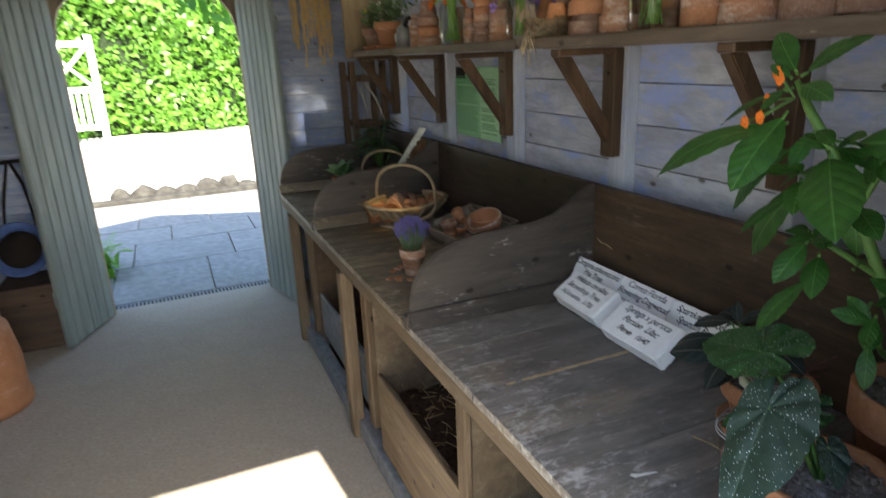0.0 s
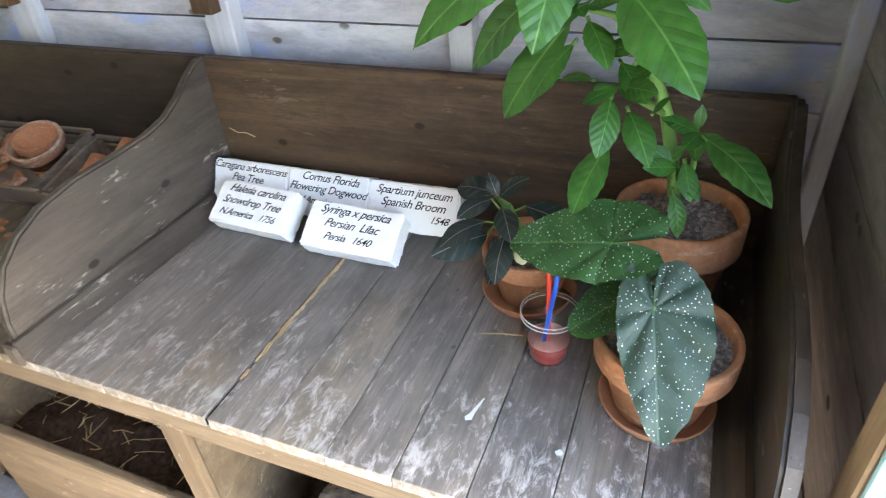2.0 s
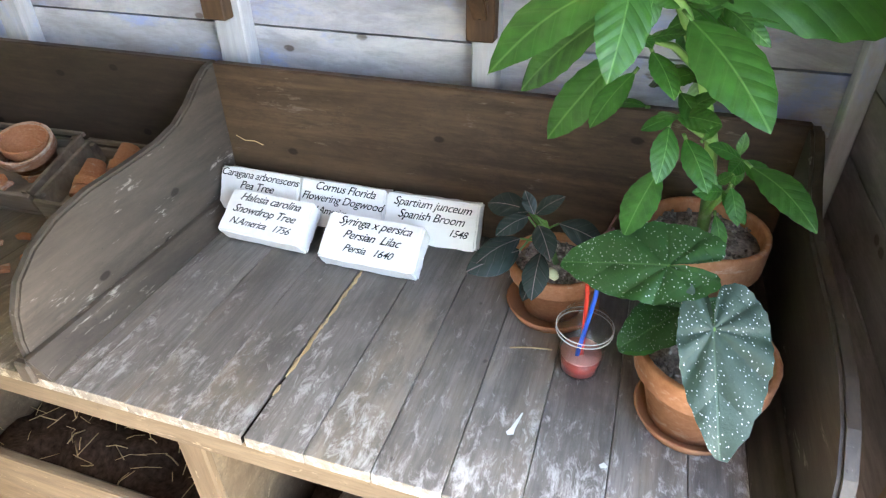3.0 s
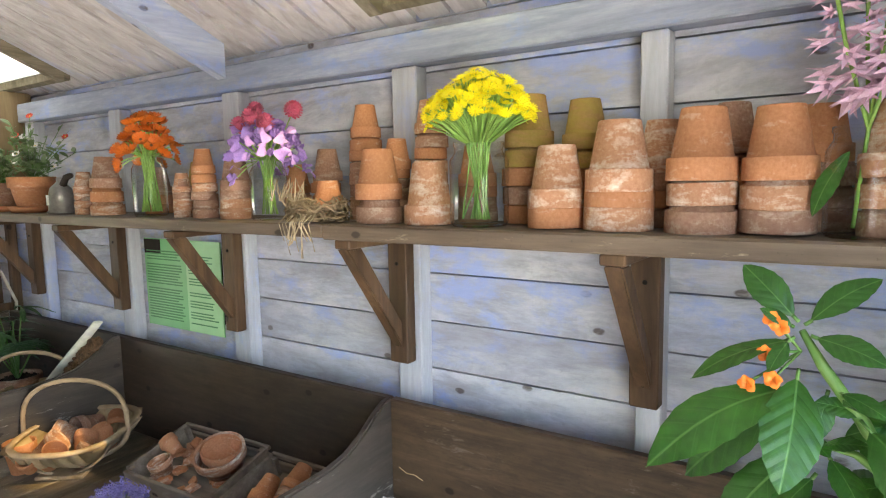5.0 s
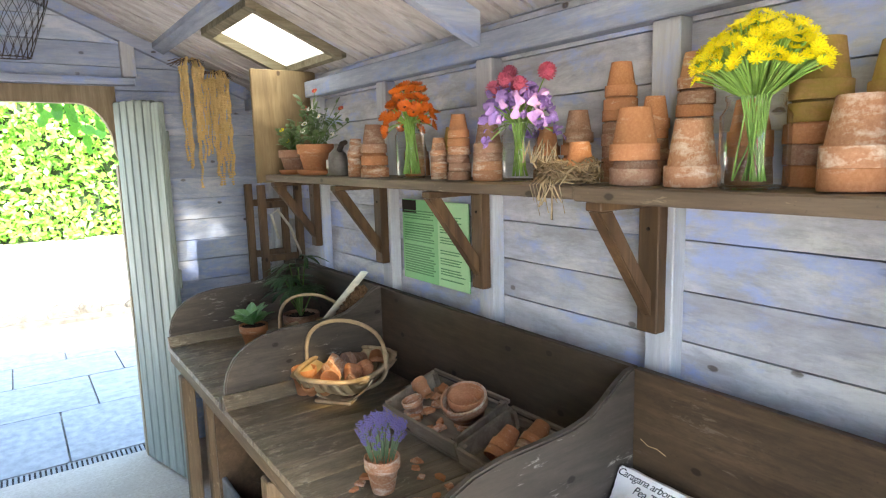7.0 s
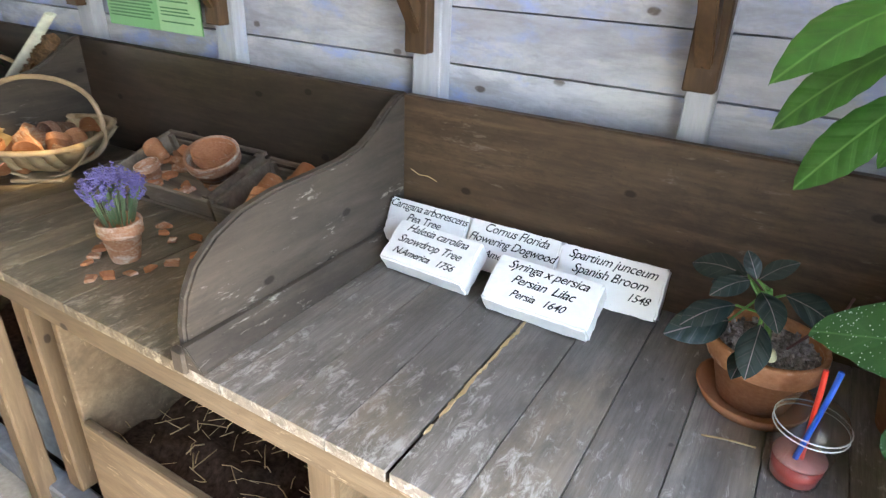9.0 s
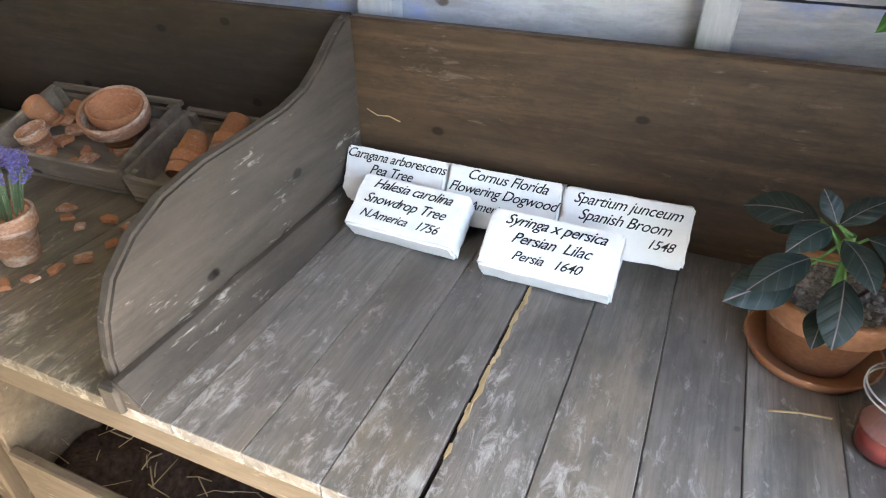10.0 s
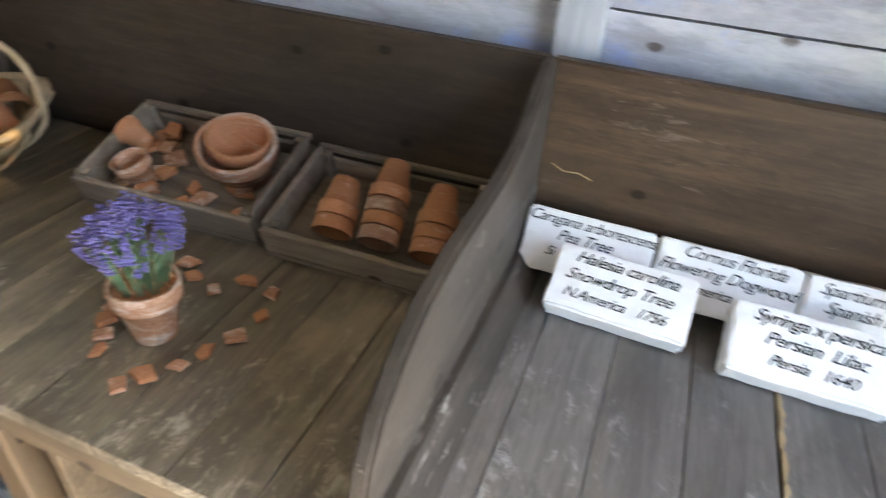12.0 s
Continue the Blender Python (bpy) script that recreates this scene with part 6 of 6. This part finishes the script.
# hanging amaranth
M_AMA = plain("golden_dry_tassel", (0.70, 0.50, 0.23), 0.9, 0.1, 60, 0.1, 0.3)
for yoff, xo, label in ((0, 0.97, "long golden dried amaranth tassels hanging by the doorway"), (0, 1.11, "golden dried amaranth bunch hanging from the roof")):
    am = empty("hanging_amaranth", label, "dried flowers", "dried flowers under the roof", at=(xo, Y1 - 0.12, roof_z(xo) - 0.02))
    rng = random.Random(int(xo * 100))
    for k in range(17):
        dx, dy = rng.uniform(-0.055, 0.055), rng.uniform(-0.05, 0.04)
        l = rng.uniform(0.38, 0.62) + (0.24 if k == 3 and xo < 1.0 else 0)
        bm = bmesh.new()
        n = int(l / 0.014)
        pts = [Vector((0, 0, 0)), Vector((dx * 0.7, dy - 0.02, 0.01)), Vector((dx, dy - 0.03, -0.05))]
        bm_tube(pts, 0.005, 5, bm)
        for i in range(n):
            z = -0.04 - i * 0.014
            r = 0.0115 * (1 - 0.4 * (i / n)) * rng.uniform(0.75, 1.2)
            bmesh.ops.create_icosphere(bm, subdivisions=1, radius=1, matrix=pose(dx + 0.004 * math.sin(i * 0.6 + k), dy - 0.03 + 0.004 * math.cos(i * 0.7), z, rng.uniform(0, 90), rng.uniform(0, 90), 0) @ Matrix.Diagonal((r, r * 0.85, 0.011, 1)))
        part("tassel", bm, M_AMA, am)
    bm = bmesh.new()
    for k in range(40):
        a, e = rng.uniform(0, 6.28), rng.uniform(-0.3, 0.5)
        l = rng.uniform(0.04, 0.13)
        bm_tube([(0, 0, 0), (l * math.cos(a) * 0.6, l * math.sin(a) * 0.5 - 0.01, 0.02 * e), (l * math.cos(a), l * math.sin(a) * 0.6 - 0.02, 0.03 * e - 0.02)], 0.002, 4, bm)
    part("stalks", bm, plain("brown_dry_stalks", (0.10, 0.065, 0.04), 0.9), am, "brown dried stalks")

# wire basket hung under the ridge
M_WIRE = plain("rusty_wire", (0.06, 0.05, 0.045), 0.6, 0.2, 60, 0.4, 0.1, 0.6)
wb = empty("wire_basket", "dark wire mesh basket hanging under the gable", "basket", at=(0.13, 4.2, 2.215))
WR = lambda s: 0.10 + 0.11 * s
for z, r in ((0.0, 0.003), (0.31, 0.005)):
    part("hoop", bm_tube([(WR(z / 0.31) * math.cos(2 * math.pi * k / 24), WR(z / 0.31) * 0.5 * math.sin(2 * math.pi * k / 24), z) for k in range(25)], r, 5), M_WIRE, wb)
for way in (-1, 1):
    for k in range(22):
        a = 2 * math.pi * k / 22
        part("wire", bm_tube([(WR(q / 5) * math.cos(a + way * 0.16 * q), WR(q / 5) * 0.5 * math.sin(a + way * 0.16 * q), 0.062 * q) for q in range(6)], 0.0014, 4), M_WIRE, wb)
part("hook", bm_tube([(-0.20, 0, 0.31), (-0.12, 0, 0.40), (-0.09, 0, roof_z(0.04) - 2.22)], 0.004, 5), M_WIRE, wb)
part("hook", bm_tube([(0.20, 0, 0.31), (0.02, 0, 0.41), (-0.09, 0, roof_z(0.04) - 2.22)], 0.004, 5), M_WIRE, wb)

# old ladder rack and pale cord in the far corner
M_RACK = wood("dark_rack_wood", (0.06, 0.035, 0.02), (0.12, 0.075, 0.042), (0.19, 0.125, 0.07), "z", 0.7)
rack = empty("wooden_rack", "dark brown wooden rack standing in the far corner", "rack")
for x, y in ((1.13, 3.93), (1.325, 3.93), (1.13, 3.72), (1.325, 3.72)):
    part("post", bm_box(x - 0.018, y - 0.018, 0.0, x + 0.018, y + 0.018, 1.58, 0.003), M_RACK, rack)
for z in (0.3, 0.72, 1.18, 1.46):
    part("rail", bm_box(1.149, 3.915, z, 1.306, 3.94, z + 0.035), M_RACK, rack)
    part("rail", bm_box(1.149, 3.712, z, 1.306, 3.73, z + 0.035), M_RACK, rack)
M_CORD = plain("pale_cord", (0.5, 0.47, 0.40), 0.8)
solid("cord", bm_tube([(1.20, 3.70, 1.30), (1.16, 3.68, 1.43), (1.20, 3.69, 1.45), (1.26, 3.69, 1.36), (1.31, 3.69, 1.22), (1.29, 3.69, 1.0), (1.29, 3.70, 0.003)], 0.007, 6), M_CORD, "pale looped cord hanging on a rack", "cord")

# ---- along the other wall ----
solid("wooden_crate", bm_box(-1.0, 4.02, 0.0, -0.70, 4.36, 0.40, 0.006), wood("dark_crate_wood", (0.05, 0.03, 0.02), (0.10, 0.065, 0.04), (0.16, 0.10, 0.06), "x", 0.7), "dark brown closed wooden crate by the door", "crate")
M_BOWL = plain("blue_enamel", (0.10, 0.16, 0.36), 0.35, 0.15, 20)
bowl = empty("blue_bowl", "blue enamel bowl leaning on a crate", "bowl", at=(-0.86, 4.26, 0.402))
part("shell", bm_lathe([(0, 0), (0.07, 0), (0.13, 0.05), (0.165, 0.11), (0.158, 0.11), (0.125, 0.055), (0.068, 0.008), (0, 0.008)], 28, pose(0, 0, 0.165, 72, 0, 0)), M_BOWL, bowl)
part("sieve", bm_lathe([(0, 0.06), (0.11, 0.06), (0.112, 0.075), (0, 0.075)], 24, pose(0, 0, 0.165, 72, 0, 0)), M_DARK, bowl, "dark round sieve")
strap = empty("hanging_strap", "dark strap looped from a bar on the wall", "strap")
part("bar", bm_tube([(-1.05, 4.38, 1.08), (-0.62, 4.38, 1.10)], 0.012, 8), M_DARK, strap)
part("loop", bm_tube([(-0.86, 4.37, 1.08), (-0.92, 4.36, 0.85), (-0.96, 4.36, 0.62), (-0.90, 4.35, 0.60), (-0.78, 4.36, 0.70), (-0.80, 4.37, 0.95), (-0.84, 4.37, 1.08)], 0.010, 6), M_DARK, strap)
forcer = empty("rhubarb_forcer", "tall orange terracotta rhubarb forcer on the floor", "forcer", at=(-1.0, 3.38, 0.0))
part("body", bm_lathe([(0.20, 0), (0.215, 0.0), (0.22, 0.04), (0.205, 0.06), (0.21, 0.25), (0.185, 0.42), (0.12, 0.50), (0.075, 0.52), (0.065, 0.52), (0.11, 0.485), (0.17, 0.40), (0.195, 0.25), (0.19, 0.02)], 32), M_POT, forcer)
part("lid", bm_lathe([(0, 0.521), (0.10, 0.521), (0.095, 0.54), (0.03, 0.555), (0.03, 0.585), (0, 0.59)], 24), M_POT, forcer)

# ---- outside ----
# kerb shadow is put into the stone's dark base colour
M_STONEK = plain("shaded_kerb_stone", (0.075, 0.068, 0.055), 0.9, 0.3, 10, 0.1, 0.8)
ground = solid("ground", bm_box(-150, -150, -0.4, 150, 150, -0.07), M_GRAVEL, "pale dry gravel round the shed", "ground", kind="structure")
paving = empty("pavement", "grey flagstones laid outside the garden doorway", "pavement", kind="structure")
part("bed", bm_box(-2.2, Y1 + 0.2, -0.075, 2.6, 8.3, -0.04), plain("sandy_bed", (0.40, 0.36, 0.29), 0.95), paving)
drain = empty("drain_channel", "pale slotted drain channel across the doorway", "drain", kind="structure")
part("channel", bm_box(-0.6, Y1 + 0.085, -0.08, 0.75, Y1 + 0.19, -0.012), M_DARK, drain)
for k in range(52):
    x = -0.59 + k * 0.0256
    part("bar", bm_box(x, Y1 + 0.09, -0.0115, x + 0.015, Y1 + 0.185, -0.004), M_PAVE, drain)
M_TUFT = leaf_mat("bright_grass", (0.08, 0.20, 0.02), (0.16, 0.34, 0.04), (0.2, 0.4, 0.06))
GRS = mesh_of("leaf", bm_leaf(0.09, 0.5, 0.2, 0.25, 0.01, 6), M_TUFT)
tuft = empty("grass_tuft", "bright green leafy tuft on the paving edge", "plant", at=(-0.62, 5.4, -0.02))
rng = random.Random(41)
for k in range(70):
    a, e, l = rng.uniform(0, 6.28), rng.uniform(0.4, 1.4), rng.uniform(0.15, 0.38)
    b = Vector((rng.uniform(-0.12, 0.12), rng.uniform(-0.25, 0.25), 0))
    put("leaf", GRS, aim(b, b + Vector((l * math.cos(a) * math.cos(e), l * math.sin(a) * math.cos(e), l * math.sin(e)))), tuft)
rng = random.Random(43)
for k in range(9):
    bm = bmesh.new()
    bmesh.ops.create_icosphere(bm, subdivisions=2, radius=1, matrix=Matrix.Diagonal((rng.uniform(0.14, 0.24), 0.15, rng.uniform(0.11, 0.24), 1)))
    for v in bm.verts:
        v.co *= 1 + 0.25 * noise.noise(v.co * 6 + Vector((k, 0, 0)))
    ob = solid("kerb_stone", bm, M_STONEK, "rough stone edging the gravel, darkened as if in shadow", "stone", "stones along the gravel")
    ob.location = (-0.62 + k * 0.26, 8.62 + rng.uniform(-0.05, 0.05), -0.04)
part("edge", bm_box(-3.0, 8.3, -0.08, 3.6, 8.46, 0.045, 0.012), M_STONEK, paving, "stone edge darkened as if in shadow")

# hedge of many leaves
M_HEDGE = leaf_mat("hedge_leaf", (0.07, 0.17, 0.02), (0.15, 0.32, 0.035), (0.2, 0.36, 0.06))
hedge = empty("hedge", "tall bright green leafy hedge beyond the gravel", "hedge")
# solid block whose near-black green stands in for shade between the leaves
part("core", bm_box(-16, 17.9, -0.08, 16, 19.2, 6.2), plain("shaded_hedge_core", (0.02, 0.035, 0.01), 0.9, 0.3, 4), hedge)
rng = np.random.default_rng(5)
N = 26000
cx, cz = rng.uniform(-6.5, 7.5, N), 0.0 + 6.4 * rng.random(N) ** 1.0
bulge = np.sin(cx * 2.1) * 0.14 + np.sin(cz * 2.7 + cx) * 0.16 + np.sin(cx * 5.3 + cz * 4.1) * 0.10
cy = 17.62 - bulge + rng.uniform(-0.18, 0.22, N)
size = rng.uniform(0.055, 0.13, N)
a1 = rng.normal(0, 1, (N, 3)); a1[:, 1] -= 0.2
a1 /= np.linalg.norm(a1, axis=1)[:, None]
nn = rng.normal(0, 0.7, (N, 3)) + np.array((0, -1.0, 0.5))
a2 = np.cross(a1, nn); a2 /= np.linalg.norm(a2, axis=1)[:, None]
cen = np.stack((cx, cy, cz), 1)
quads = np.stack((cen - a1 * size[:, None], cen + a2 * size[:, None] * 0.5, cen + a1 * size[:, None], cen - a2 * size[:, None] * 0.5), 1).reshape(-1, 3)
me = bpy.data.meshes.new("leaves")
me.from_pydata(quads.tolist(), [], np.arange(N * 4).reshape(-1, 4).tolist())
me.materials.append(M_HEDGE)
ob = new("leaves", me)
ob.parent = hedge
tagged(ob, kind="stuff")
# ivy at the head of the doorway
M_IVY = leaf_mat("ivy_leaf", (0.06, 0.20, 0.02), (0.12, 0.34, 0.04), (0.2, 0.4, 0.08))
IVY = mesh_of("leaf", bm_leaf(0.42, 0.38, 0.15, 0.06, 0.02, 6, heart=0.6), M_IVY)
ivy = empty("ivy", "fresh green ivy hanging outside the doorway", "ivy", at=(0.2, Y1 + 0.45, 2.15))
rng = random.Random(51)
for q in range(7):
    x0, l = 0.05 + q * 0.07, rng.uniform(0.12, 0.42)
    part("stem", bm_tube([(x0, -0.392, 0.14), (x0, -0.38, 0.12), (x0 + 0.02, -0.05, 0.02), (x0 + 0.03, 0.0, -l)], 0.003, 5), M_STEM, ivy)
    for k in range(7):
        p = Vector((x0 + 0.03 * k / 6, -0.02, 0.02 - l * k / 6))
        put("leaf", IVY, aim(p, p + Vector((rng.uniform(-0.05, 0.05), rng.uniform(-0.05, 0.0), -rng.uniform(0.03, 0.06))), (0, -1, 0.5)), ivy)

# white garden gate far off
M_GATE = plain("white_gate_paint", (0.80, 0.80, 0.78), 0.5, 0.03)
gate = empty("garden_gate", "white painted wooden gate by the hedge", "gate", at=(-1.78, 16.6, -0.07))
for x in (-0.5, 0.5):
    part("post", bm_box(x - 0.07, -0.07, 0, x + 0.07, 0.07, 2.4, 0.01), M_GATE, gate)
for z in (0.3, 1.15, 2.15):
    part("rail", bm_box(-0.43, -0.03, z, 0.43, 0.03, z + 0.12), M_GATE, gate)
part("brace", bm_tube([(-0.42, -0.05, 1.27), (0.42, -0.05, 2.15)], 0.04, 4), M_GATE, gate)
part("brace", bm_tube([(0.42, 0.05, 1.27), (-0.42, 0.05, 2.15)], 0.04, 4), M_GATE, gate)
for k in range(6):
    x = -0.40 + k * 0.145
    part("slat", bm_box(x, -0.015, 0.43, x + 0.07, 0.015, 1.149), M_GATE, gate)

# flagstones, last
rng = random.Random(61)
FLAGS = [mesh_of("flagstone", bm_box(-0.5, -0.5, -0.5, 0.5, 0.5, 0.5, 0.012), M_PAVE) for k in range(2)]
y = Y1 + 0.205
while y < 8.2:
    d = rng.choice((0.75, 0.9, 0.6))
    d = min(d, 8.29 - y)
    x = -2.2 + rng.uniform(0, 0.3)
    while x < 2.5:
        w = rng.uniform(0.7, 1.15)
        ob = new("flagstone", FLAGS[0])
        ob.parent = paving
        ob.matrix_local = Matrix.Translation((x + w / 2, y + d / 2, -0.034 + rng.uniform(-0.003, 0.003))) @ Matrix.Diagonal((w - 0.012, d - 0.012, 0.05, 1))
        x += w
    y += d
